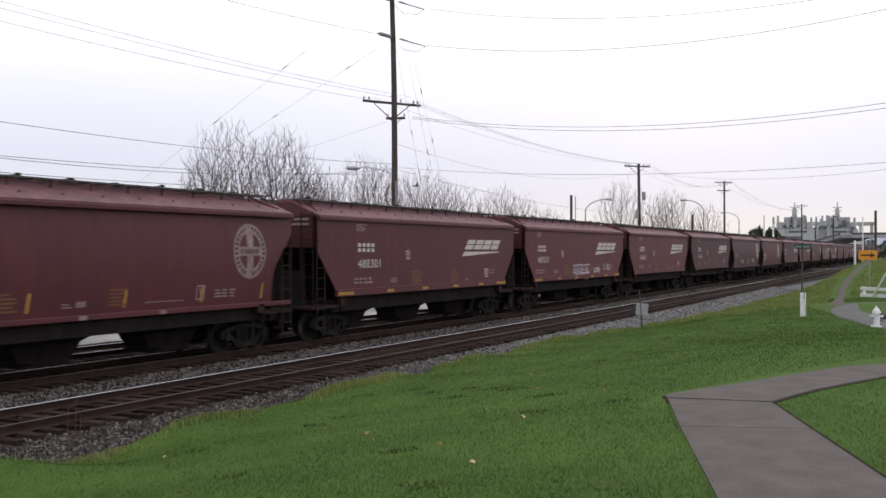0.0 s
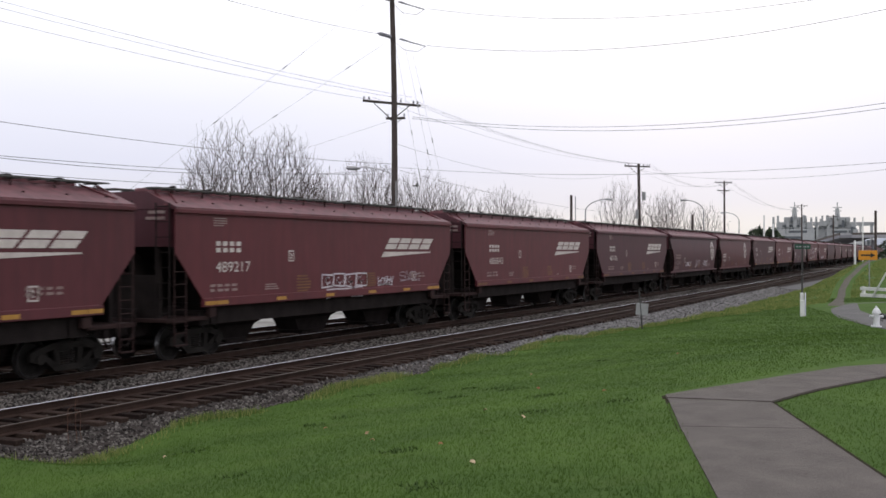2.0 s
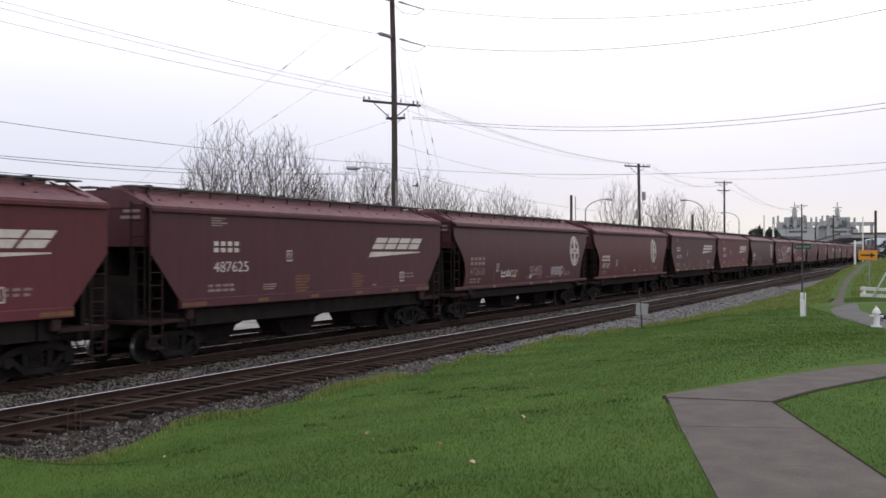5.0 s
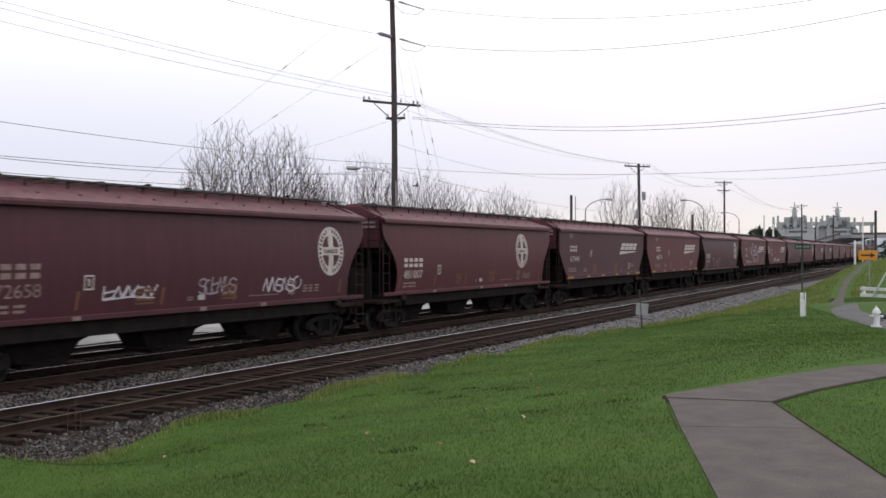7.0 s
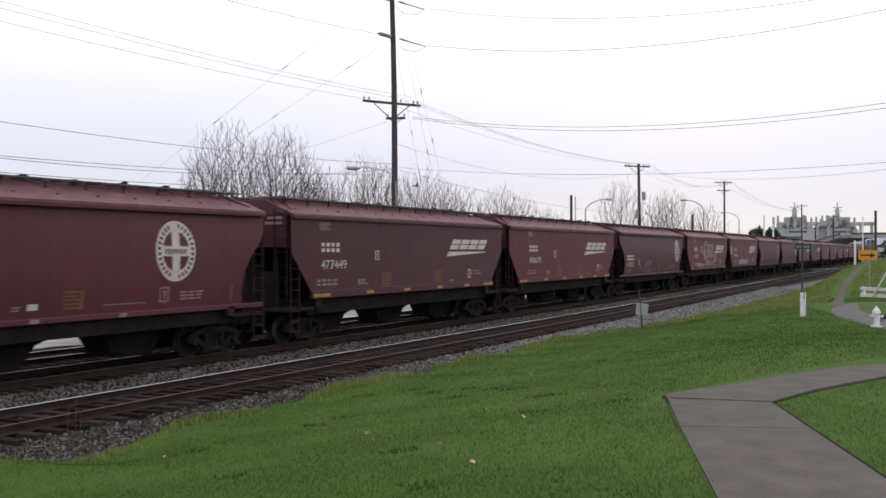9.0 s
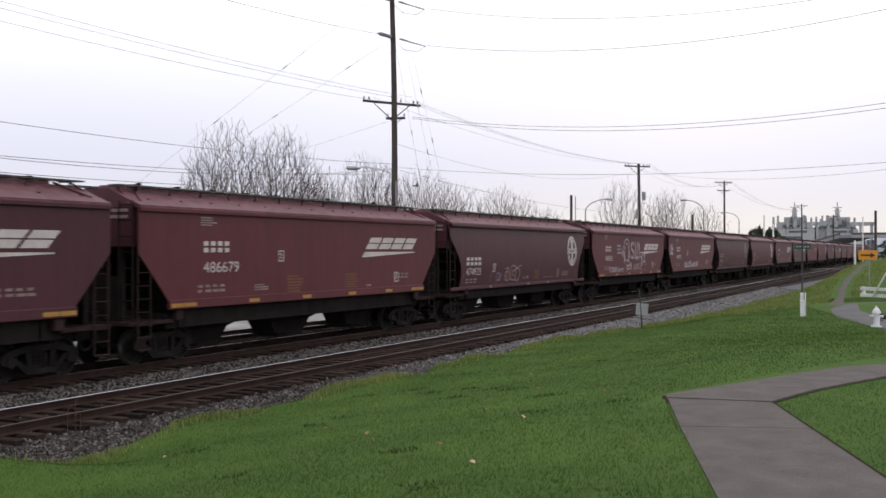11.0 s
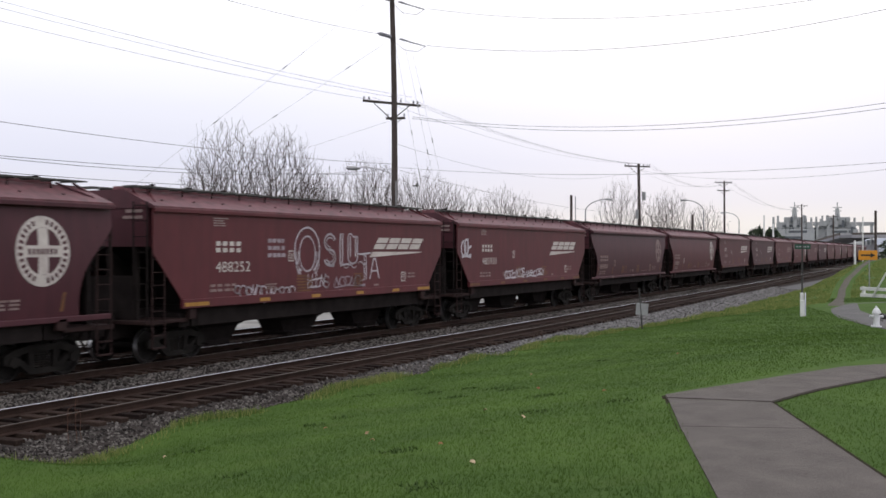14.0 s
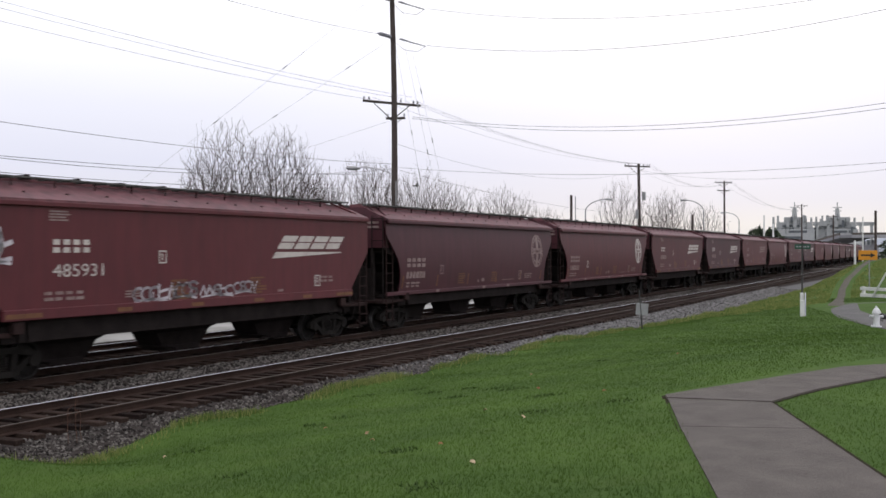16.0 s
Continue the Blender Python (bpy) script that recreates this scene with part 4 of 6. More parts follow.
# The ships' grey is lightened: distance haze is mixed into the paint colour.
SHIP_GREY = surface("ship_grey_with_haze", (0.26, 0.27, 0.275), (0.38, 0.39, 0.39), 0.7, 0, 0.08, 0.6, 0)
SHIP_DARK = surface("dark_deck_openings", (0.07, 0.08, 0.09), (0.12, 0.13, 0.14), 0.8, 0, 0.1, 1, 0)
LEAF = surface("dark_evergreen_leaves", (0.012, 0.022, 0.012), (0.045, 0.062, 0.030), 0.8, 0, 0.6, 5, 0, island=0.6)
BLADE = surface("grass_blades", (0.039, 0.077, 0.013), (0.082, 0.142, 0.025), 0.85, 0, 0.5, 3, 0, island=0.16, ends=(0.30, 0.70), through_light=0.5, specular=0.15)
DRY_BLADE = surface("tall_pale_grass", (0.085, 0.140, 0.030), (0.26, 0.28, 0.10), 0.85, 0, 0.5, 6, 0, through_light=0.5, island=0.8, specular=0.1)
# Pale blue hill colour has the aerial haze painted in.
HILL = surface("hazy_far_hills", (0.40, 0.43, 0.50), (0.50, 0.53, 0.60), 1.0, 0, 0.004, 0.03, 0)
TOWN = surface("far_grey_buildings", (0.22, 0.22, 0.24), (0.38, 0.38, 0.40), 0.9, 0, 0.05, 0.5, 0, random_tone=0.5)


# ---- paving ----
def slab(name, corners, parent, material, thick=0.12, lift=0.02):
    """A slab with the given plan corners, its top a little above the lawn's surface."""
    bm = bmesh.new()
    top = [bm.verts.new((x, y, ground_z(x, y) + lift)) for x, y in corners]
    low = [bm.verts.new((x, y, ground_z(x, y) + lift - thick)) for x, y in corners]
    bm.faces.new(top)
    bm.faces.new(low[::-1])
    for i in range(len(corners)):
        j = (i + 1) % len(corners)
        bm.faces.new((top[i], low[i], low[j], top[j]))
    bmesh.ops.recalc_face_normals(bm, faces=bm.faces[:])
    return part(name, bm, material, parent)


def make_paving():
    path = empty("pavement", Matrix.Identity(4), "damp grey-brown concrete footpath in the lawn", "footpath", kind="structure")
    # front run of slabs, joints every 1.6 m or so, then the branch that turns away
    left = [(5.6, 0.58), (9.0, 1.64), (13.72, 3.14), (16.60, 3.99)]
    right = [(6.8, -1.05), (10.2, 0.16), (14.18, 1.60), (16.40, 2.40)]
    for i in range(3):
        gap = 0.012
        a, b, c, d = left[i], right[i], right[i + 1], left[i + 1]
        def inset(p, q):
            n = math.hypot(q[0] - p[0], q[1] - p[1])
            return (p[0] + (q[0] - p[0]) * gap / n, p[1] + (q[1] - p[1]) * gap / n)
        slab("slab", [inset(a, d), inset(b, c), inset(c, b), inset(d, a)], path, CONCRETE)
    # Dark strip of earth round the slabs; the grass edge's shadow is painted in.
    edge_tone = surface("shaded_soil", (0.016, 0.013, 0.008), (0.038, 0.032, 0.020), 0.95, 0, 6, 50, 0.4, specular=0.05)
    slab("soil_edge", [(x - 0.01, y + 0.045) for x, y in left] + [(x + 0.03, y - 0.06) for x, y in right[::-1]], path, edge_tone, 0.1, 0.005)
    upper = [(16.62, 4.01), (16.98, 4.12), (17.75, 3.72), (18.45, 3.32), (20.10, 2.63), (21.95, 1.86), (22.80, 1.18), (24.6, 0.55)]
    lower = [(16.41, 2.41), (16.75, 2.32), (17.30, 2.20), (18.22, 1.95), (19.45, 1.50), (20.61, 1.05), (22.40, 0.35), (25.0, -0.60)]
    for i in range(7):
        slab("slab", [upper[i], lower[i], lower[i + 1], upper[i + 1]], path, CONCRETE, 0.12, 0.032)
    slab("soil_edge", [(x + 0.02, y + 0.07) for x, y in upper] + [(x + 0.01, y - 0.05) for x, y in lower[::-1]], path, edge_tone, 0.1, 0.005)
    drive = empty("road", Matrix.Identity(4), "worn grey asphalt drive beside the hydrant", "driveway", kind="structure")
    slab("lane", [(57.5, 5.5), (54.0, 5.15), (49.5, 4.45), (45.0, 3.2), (42.0, 2.10), (40.5, 0.0), (40.0, -6.0), (66.0, -6.0), (64.9, 3.31), (63.0, 5.17)], drive, ASPHALT, 0.1, 0.014)
    verts, faces = [], []
    for i in range(41):
        x = 60 + 2.0 * i
        mid = 5.55 + 1.75 * ease(x, 55, 92) + 0.012 * max(0.0, x - 92) + 0.03 * math.sin(x * 0.5)
        half = 0.62 - 0.30 * ease(x, 60, 72) + 0.03 * math.sin(x * 1.3)
        for k in range(5):
            y = mid + half * (k - 2) / 2
            verts.append((x, y, ground_z(x, y) + (0.035 if 0 < k < 4 and i else -0.04)))
    for i in range(40):
        for k in range(4):
            faces.append((i * 5 + k, i * 5 + k + 5, i * 5 + k + 6, i * 5 + k + 1))
    sheet("dirt_track", verts, faces, DIRT, drive, smooth=True)
    cross = part("road_crossing", solid((-3.2, -8.0, -0.3, 3.2, 6.0, 0.02)), CONCRETE)
    cross.matrix_world = pose(184, 19.5, RAIL_Z - 0.02, 0, 0, 25)
    tagged(cross, "pale concrete road crossing over the tracks", "road", kind="structure")


make_paving()


# ---- wooden poles and wires ----
def make_pole(x, y, z, height, lean, radius, label, arms=(), group="line poles", bow=(0, 0)):
    """Pole with crossarms: (height, half length, turn, insulators)."""
    pole = empty("utility_pole", pose(x, y, z, 0, 0, 0), label, "utility pole", group)
    def axis(h):                 # the upper part may bow away
        k = max(0.0, h / height - 0.55) ** 1.5
        return Vector((lean[0] * h + bow[0] * k, lean[1] * h + bow[1] * k, h))
    bm = bmesh.new()
    steps = [-0.3 + (height + 0.3) * i / 6 for i in range(7)]
    for i, (a, b) in enumerate(zip(steps, steps[1:])):
        tube(bm, axis(a), axis(b), radius * (1 - 0.053 * i), radius * (1 - 0.053 * (i + 1)), sides=12)
    part("shaft", bm, POLE_WOOD, pole)
    for h, half, turn, pins in arms:
        c = Vector((lean[0] * h, lean[1] * h, h))
        way = Vector((math.cos(radians(turn)), math.sin(radians(turn)), 0))
        side = Vector((-way.y, way.x, 0)) * (radius + 0.05)
        bm = bmesh.new()
        turnm = Matrix.Translation(c + side) @ Matrix.Rotation(radians(turn), 4, "Z")
        box(bm, -half, -0.06, -0.07, half, 0.06, 0.07, turnm)
        arm = part("crossarm", bevelled(bm, 0.01), ARM_WOOD, pole)
        for s in (-1, 1):
            part("brace", bars((c + side * 1.3 + way * (s * half * 0.62) - Vector((0, 0, 0.05)), c + side * 1.2 - Vector((0, 0, half * 0.5)), 0.03), sides=5), GREY_STEEL if half < 0.8 else ARM_WOOD, arm)
        for q in pins:
            ins = bmesh.new()
            p = c + side + way * (q * half)
            tube(ins, p + Vector((0, 0, 0.06)), p + Vector((0, 0, 0.16)), 0.025, sides=6)
            tube(ins, p + Vector((0, 0, 0.14)), p + Vector((0, 0, 0.22)), 0.075, 0.05, sides=8)
            tube(ins, p + Vector((0, 0, 0.22)), p + Vector((0, 0, 0.28)), 0.055, 0.03, sides=8)
            part("insulator", ins, PORCELAIN, arm)
    return pole


def strain_insulator(pole, a, b, r=0.07):
    """A string of discs between a and b, in the pole's space."""
    bm = bmesh.new()
    a, b = Vector(a), Vector(b)
    tube(bm, a, b, 0.03, sides=6)
    for i in range(6):
        p = a + (b - a) * (0.15 + 0.13 * i)
        tube(bm, p, p + (b - a).normalized() * 0.05, r, r * 0.8, sides=8)
    part("strain_insulator", bm, PORCELAIN, pole)


def make_wire(a, b, sag, r=0.011, label="thin black overhead power line between poles", name="power_line", group="overhead lines", material=None, blobs=()):
    a, b = Vector(a), Vector(b)
    r *= 0.66
    n = 20 if sag else 2
    bm = bmesh.new()
    pts = [a + (b - a) * (i / n) - Vector((0, 0, sag * 4 * (i / n) * (1 - i / n))) for i in range(n + 1)]
    rings = []
    for i, p in enumerate(pts):
        d = (pts[min(i + 1, n)] - pts[max(i - 1, 0)]).to_track_quat("Z", "Y")
        rings.append([bm.verts.new(p + d @ Vector((r * math.cos(k * 1.5708), r * math.sin(k * 1.5708), 0))) for k in range(4)])
    for q0, q1 in zip(rings, rings[1:]):
        for k in range(4):
            bm.faces.new((q0[k], q0[(k + 1) % 4], q1[(k + 1) % 4], q1[k]))
    for u in blobs:
        c = a + (b - a) * u
        tube(bm, c - (b - a).normalized() * 0.16, c + (b - a).normalized() * 0.16, 0.03, sides=6)
    ob = part(name, bm, material or WIRE)
    return tagged(ob, label, "cable", group)


P0, P1, P2, P3, P4 = (0.5, 30.6, -0.55), (57.49, 30.47, -0.55), (112.98, 30.13, -0.55), (177.8, 33.4, -0.55), (49.0, -4.2, 0.4)


def make_lines():
    big = make_pole(*P1, 20.5, (0.0, 0.0), 0.21, "tall dark wooden utility pole with crossarms and strain insulators",
                    [(12.75, 2.05, -30, (-0.97, -0.8, 0.3, 0.75, 0.9)), (11.85, 0.60, -75, (-0.8, 0.9))], bow=(-0.30, 0.60))
    for h in (16.7, 18.95):
        k = (h / 20.5 - 0.55) ** 1.5
        lx, ly = -0.30 * k, 0.60 * k
        strain_insulator(big, (lx - 0.1, ly, h), (lx - 1.35, ly + 0.35, h + 0.06), 0.13)
        strain_insulator(big, (lx + 0.2, ly - 0.3, h - 0.08), (lx + 1.2, ly - 1.6, h - 0.45), 0.06)
        strain_insulator(big, (lx + 0.2, ly - 0.35, h - 0.05), (lx + 0.55, ly - 0.75, h - 0.18), 0.05)
        jumper = bmesh.new()
        ring = [(lx - 0.2, ly, h - 0.1), (lx + 0.3, ly - 0.6, h - 0.75), (lx + 0.9, ly - 1.2, h - 0.8), (lx + 1.2, ly - 1.6, h - 0.45)]
        for a, b in zip(ring, ring[1:]):
            tube(jumper, a, b, 0.012, sides=4)
        part("jumper", jumper, WIRE, big)
    lamp = bmesh.new()
    arm = [(0.0, 0.1, 8.45), (-0.7, 0.75, 8.72), (-1.3, 1.4, 8.82), (-1.5, 1.6, 8.78)]
    for a, b in zip(arm, arm[1:]):
        tube(lamp, a, b, 0.03, sides=6)
    bracket = part("lamp_arm", lamp, GREY_STEEL, big)
    head = bmesh.new()
    bmesh.ops.create_uvsphere(head, u_segments=10, v_segments=6, radius=0.5, matrix=pose(-1.75, 1.88, 8.72, 0, 0, -46) @ Matrix.Diagonal((0.95, 0.36, 0.25, 1)))
    part("lamp_head", head, GREY_STEEL, bracket)
    riser = bmesh.new()
    tube(riser, (-0.08, -0.2, 0), (-0.1, -0.15, 8.0), 0.04, sides=6)
    part("conduit", riser, GREY_STEEL, big)
    second = make_pole(*P2, 13.1, (-0.004, 0.012), 0.20, "wooden utility pole with a single crossarm and transformer", [(12.85, 1.62, -40, (-0.95, -0.7, 0.5, 0.8, 0.97))])
    can = bmesh.new()
    tube(can, (0.35, -0.3, 9.2), (0.35, -0.3, 10.1), 0.2, sides=10)
    part("transformer", can, GREY_STEEL, second)
    box1 = bmesh.new()
    box(box1, -0.45, 0.1, 7.2, -0.2, 0.4, 8.2)
    part("switch_box", bevelled(box1, 0.02), GREY_STEEL, second)
    make_pole(*P3, 15.2, (-0.004, 0.004), 0.19, "slender wooden utility pole with two crossarms", [(14.9, 1.6, -45, (-0.95, -0.4, 0.4, 0.95)), (13.6, 1.15, -45, (-0.9, 0.3, 0.9))])
    make_pole(*P0, 19.5, (0, 0), 0.21, "tall wooden utility pole", [(12.75, 1.75, -30, (-0.9, 0.5, 0.9))])
    make_pole(*P4, 17.5, (0, 0), 0.21, "tall wooden utility pole on the lawn", [(16.0, 1.3, 60, (-0.9, 0.9)), (10.4, 1.0, 60, (-0.9, 0.9))])
    # along the line, both ways from the tall pole
    for dy, z0, z1, sag in ((1.5, 12.5, 12.35, 0.75), (-0.6, 12.55, 12.45, 0.75), (-1.2, 12.75, 12.55, 0.78)):
        make_wire((P0[0], P0[1] + dy * 0.6, z0), (P1[0] - dy * 0.5, P1[1] + dy * 0.75, z1), sag)
    make_wire((P0[0], P0[1], 15.9), (P1[0] - 1.4, P1[1] + 0.35, 16.15), 1.35, 0.014)
    make_wire((P0[0], P0[1], 18.0), (P1[0] - 1.4, P1[1] + 0.35, 18.4), 1.35, 0.014)
    for z0, z1, sag in ((8.8, 8.5, 0.8), (8.4, 8.2, 1.75), (7.2, 7.9, 0.9), (7.0, 7.1, 1.0)):
        make_wire((P0[0], P0[1] + 0.2, z0), (P1[0], P1[1] + 0.2, z1), sag, 0.016, "black telephone cable strung low between poles", "telephone_cable")
    for q, z1 in ((-0.95, 12.3), (0.45, 12.3), (0.75, 12.35), (0.98, 12.35)):
        d = q * 1.6
        make_wire((P1[0] + d * 0.87, P1[1] - d * 0.5, 12.4), (P2[0] + q * 1.1, P2[1] - q * 0.9, 12.55), 0.85)
        make_wire((P2[0] + q * 1.1, P2[1] - q * 0.9, 12.55), (P3[0] + q * 1.0, P3[1] - q * 0.9, 14.6), 1.6, 0.012)
        make_wire((P3[0] + q * 1.0, P3[1] - q * 0.9, 14.6), (314.0, 37.8, 15.2), 2.0, 0.014)
    make_wire((P1[0], P1[1], 9.75), (P2[0], P2[1], 11.9), 1.5)
    make_wire((P1[0], P1[1], 8.2), (P2[0], P2[1], 7.2), 0.6, 0.014, "black telephone cable strung low between poles", "telephone_cable")
    # over the tracks to the pole on the lawn
    for dx, z0, z1, sag in ((0.4, 11.4, 10.4, 1.30), (-0.3, 11.3, 10.1, 1.36)):
        make_wire((P1[0] + 0.8, P1[1] - 0.8, z0), (P4[0] + dx, P4[1], z1), sag, 0.016)
    make_wire((P1[0] + 1.2, P1[1] - 1.6, 15.75), (P4[0], P4[1], 14.6), 1.5, 0.018)
    make_wire((P1[0] + 1.2, P1[1] - 1.6, 18.0), (P4[0], P4[1], 15.2), 1.5, 0.016)
    make_wire((P1[0] + 0.2, P1[1], 8.3), (P4[0], P4[1], 7.4), 0.75, 0.013)
    make_wire((P2[0], P2[1], 11.9), (P4[0], P4[1], 7.5), 1.2, 0.012)
    # guy wires with their strain beads
    guy = "straight steel guy wire with strain beads"
    make_wire((P1[0], P1[1], 16.2), (44.0, 47.5, 1.0), 0, 0.010, guy, "guy_wire", "guy wires", GREY_STEEL, (0.13, 0.33, 0.45))
    make_wire((P1[0], P1[1], 19.6), (42.5, 46.8, 1.0), 0, 0.010, guy, "guy_wire", "guy wires", GREY_STEEL, (0.30, 0.48))
    make_wire((P1[0], P1[1], 11.2), (48.0, 44.0, 5.5), 0, 0.010, guy, "guy_wire", "guy wires", GREY_STEEL, (0.5,))
    for h, ex, ey in ((16.0, 59.2, 28.0), (18.6, 60.3, 27.4), (20.0, 60.8, 27.0)):
        make_wire((P1[0], P1[1], h), (ex, ey, 0.0), 0, 0.010, guy, "guy_wire", "guy wires", GREY_STEEL, (0.35, 0.5))


make_lines()


def make_street_lamp(x, y, z, height, reach, label):
    """Pole with a curved arm that carries a flat lamp head; reach is the head's offset in plan."""
    lamp = empty("street_lamp", pose(x, y, z), label, "street lamp", "street lamps")
    bm = bmesh.new()
    tube(bm, (0, 0, -0.2), (0, 0, height * 0.86), 0.11, 0.08, sides=8)
    part("pole", bm, GREY_STEEL, lamp)
    bm = bmesh.new()
    pts = []
    for i in range(7):
        a = math.pi / 2 * i / 6
        k = 1 - math.cos(a)
        pts.append((reach[0] * k, reach[1] * k, height * 0.86 + height * 0.14 * math.sin(a)))
    for a, b in zip(pts, pts[1:]):
        tube(bm, a, b, 0.06, 0.05, sides=6)
    part("arm", bm, GREY_STEEL, lamp)
    bm = bmesh.new()
    d = Vector((reach[0], reach[1], 0)).normalized()
    e = Vector(pts[-1])
    tube(bm, e, e + d * 0.8 - Vector((0, 0, 0.05)), 0.10, 0.14, sides=8)
    part("lamp_head", bm, GREY_STEEL, lamp)


make_street_lamp(119.1, 38.2, -0.5, 9.6, (-0.5, -2.6), "grey street lamp with a long curved arm")
make_street_lamp(131.0, 27.1, -0.5, 9.8, (-2.4, 1.6), "grey street lamp with a curved arm, behind the train")
make_street_lamp(168.6, 29.5, -0.5, 9.6, (-0.8, 1.8), "slim grey street lamp near bare trees")
make_street_lamp(139.9, 6.3, -0.1, 7.6, (0.3, -0.8), "grey lamp by the road crossing")


def make_post(x, y, z, h, r, lean, material, name, label, category):
    post = bars(((0, 0, -0.3), (lean[0] * h, lean[1] * h, h), r, r * 0.85), sides=8)
    ob = part(name, post, material)
    ob.location = (x, y, z)
    return tagged(ob, label, category)


make_post(109.8, 36.8, -0.5, 9.7, 0.17, (0, 0), POLE_WOOD, "pole_stub", "short dark wooden pole stub beside the street", "pole")
make_post(110.6, 36.6, -0.5, 9.6, 0.06, (0, 0), GREY_STEEL, "steel_pole", "thin pale steel pole", "pole")
make_post(150.5, 32.7, -0.5, 8.8, 0.20, (0, 0), POLE_WOOD, "pole_stub", "short wooden pole stub among bare trees", "pole")
make_post(117.8, 8.2, -0.1, 6.8, 0.07, (0, 0), WHITE_WOOD, "crossing_mast", "tall white-painted crossing mast", "mast")
make_post(128.2, 9.75, -0.1, 4.5, 0.13, (0, 0), WHITE_WOOD, "crossing_post", "stout white post by the crossing", "post")
make_post(139.9, 8.3, -0.1, 8.2, 0.17, (0, 0), POLE_WOOD, "timber_pole", "dark timber pole by the crossing", "pole")
for x, y, h in ((268.2, 41.0, 12.2), (269.2, 39.0, 10.2)):
    make_post(x, y, -0.4, h, 0.22, (0, 0), WHITE_WOOD, "mast", "pale mast beyond the yard", "mast")
for x, y, h in ((314.0, 37.8, 16.7), (339.0, 31.8, 14.4)):
    far = make_pole(x, y, -0.4, h, (0, 0), 0.25, "far wooden utility pole before the ships", [(h - 0.5, 2.0, -55, ())])


# ---- bare winter trees ----
def make_tree(x, y, z, height, spread, seed, stems, tips):
    """Stems fan out from a low fork; twig tips fill a rounded crown, each joined to the nearest wood further in."""
    rng = np.random.default_rng(seed)
    tree = empty("tree", pose(x, y, z), "leafless grey-brown winter tree with dense fine twigs", "tree", "bare trees")
    fork = np.array([0.0, 0.0, height * 0.16])
    nodes, parent = [np.array([0.0, 0.0, -0.3]), fork], [-1, 0]
    store = np.zeros((tips * 12, 3))

    def extend(start, goal, step, bow):
        """Wood from a node to a goal, bowing upwards at first."""
        a, at = nodes[start], start
        n = max(1, int(np.linalg.norm(goal - a) / step))
        for k in range(1, n + 1):
            u = k / n
            p = a + (goal - a) * u + np.array([0, 0, bow * math.sin(math.pi * u)])
            nodes.append(p + (rng.normal(0, 0.05 * step, 3) if k < n else 0))
            parent.append(at)
            at = len(nodes) - 1
            store[at] = nodes[-1]

    centre, size = np.array([0, 0, height * 0.57]), np.array([spread, spread, height * 0.43])
    for k in range(stems):
        a = 2.4 * k + rng.uniform(-0.4, 0.4)
        out = 0.95 * math.sqrt((k + 0.3) / stems)
        goal = centre + size * np.array([math.cos(a) * out, math.sin(a) * out, math.sqrt(max(0.0, 1 - out * out)) * 0.62])
        extend(1, goal, 0.45, -0.35 * out)
    way = rng.normal(0, 1, (tips, 3))
    way /= np.linalg.norm(way, axis=1)[:, None]
    lobes = 1 + 0.07 * np.sin(3 * np.arctan2(way[:, 1], way[:, 0]) + seed) * np.cos(4 * way[:, 2] + seed)
    goals = centre + way * size * (rng.random(tips) ** 0.36 * rng.uniform(0.86, 1.0, tips) * lobes)[:, None]
    goals = goals[goals[:, 2] > height * 0.2]
    far = np.linalg.norm(goals - fork, axis=1)
    for g in goals[np.argsort(far)]:
        have = store[2:len(nodes)]
        gap = np.linalg.norm(have - g, axis=1)
        inner = np.linalg.norm(have - fork, axis=1) - np.linalg.norm(g - fork)
        k = int(np.argmin(gap + 2.5 * np.maximum(0.0, inner + 0.85 * gap))) + 2
        extend(k, g, 0.40, 0.02)
    for k in range(len(nodes) - 1, 1, -1):           # short twig ends on the outer wood
        if rng.random() < 0.42:
            d = nodes[k] - fork
            nodes.append(nodes[k] + (d / np.linalg.norm(d) + rng.normal(0, 0.40, 3) + (0, 0, 0.25)) * rng.uniform(0.14, 0.30))
            parent.append(k)
    load = np.ones(len(nodes))
    for k in range(len(nodes) - 1, 0, -1):
        load[parent[k]] += load[k]
    radius = 0.0060 * load ** 0.42
    wood, twigs = ([], []), ([], [])
    for k in range(1, len(nodes)):
        verts, faces = wood if load[k] > 30 else twigs
        a, b = Vector(nodes[parent[k]]), Vector(nodes[k])
        q, n = (b - a).to_track_quat("Z", "Y"), len(verts)
        for c, r in ((a, min(radius[parent[k]], radius[k] * 1.3)), (b, radius[k])):
            for m in range(3):
                verts.append(tuple(c + q @ Vector((r * math.cos(m * 2.0944), r * math.sin(m * 2.0944), 0))))
        for m in range(3):
            faces.append((n + m, n + (m + 1) % 3, n + 3 + (m + 1) % 3, n + 3 + m))
    for shape, name, mat in ((wood, "trunk", BARK), (twigs, "crown", TWIG)):
        sheet(name, shape[0], shape[1], mat, tree)


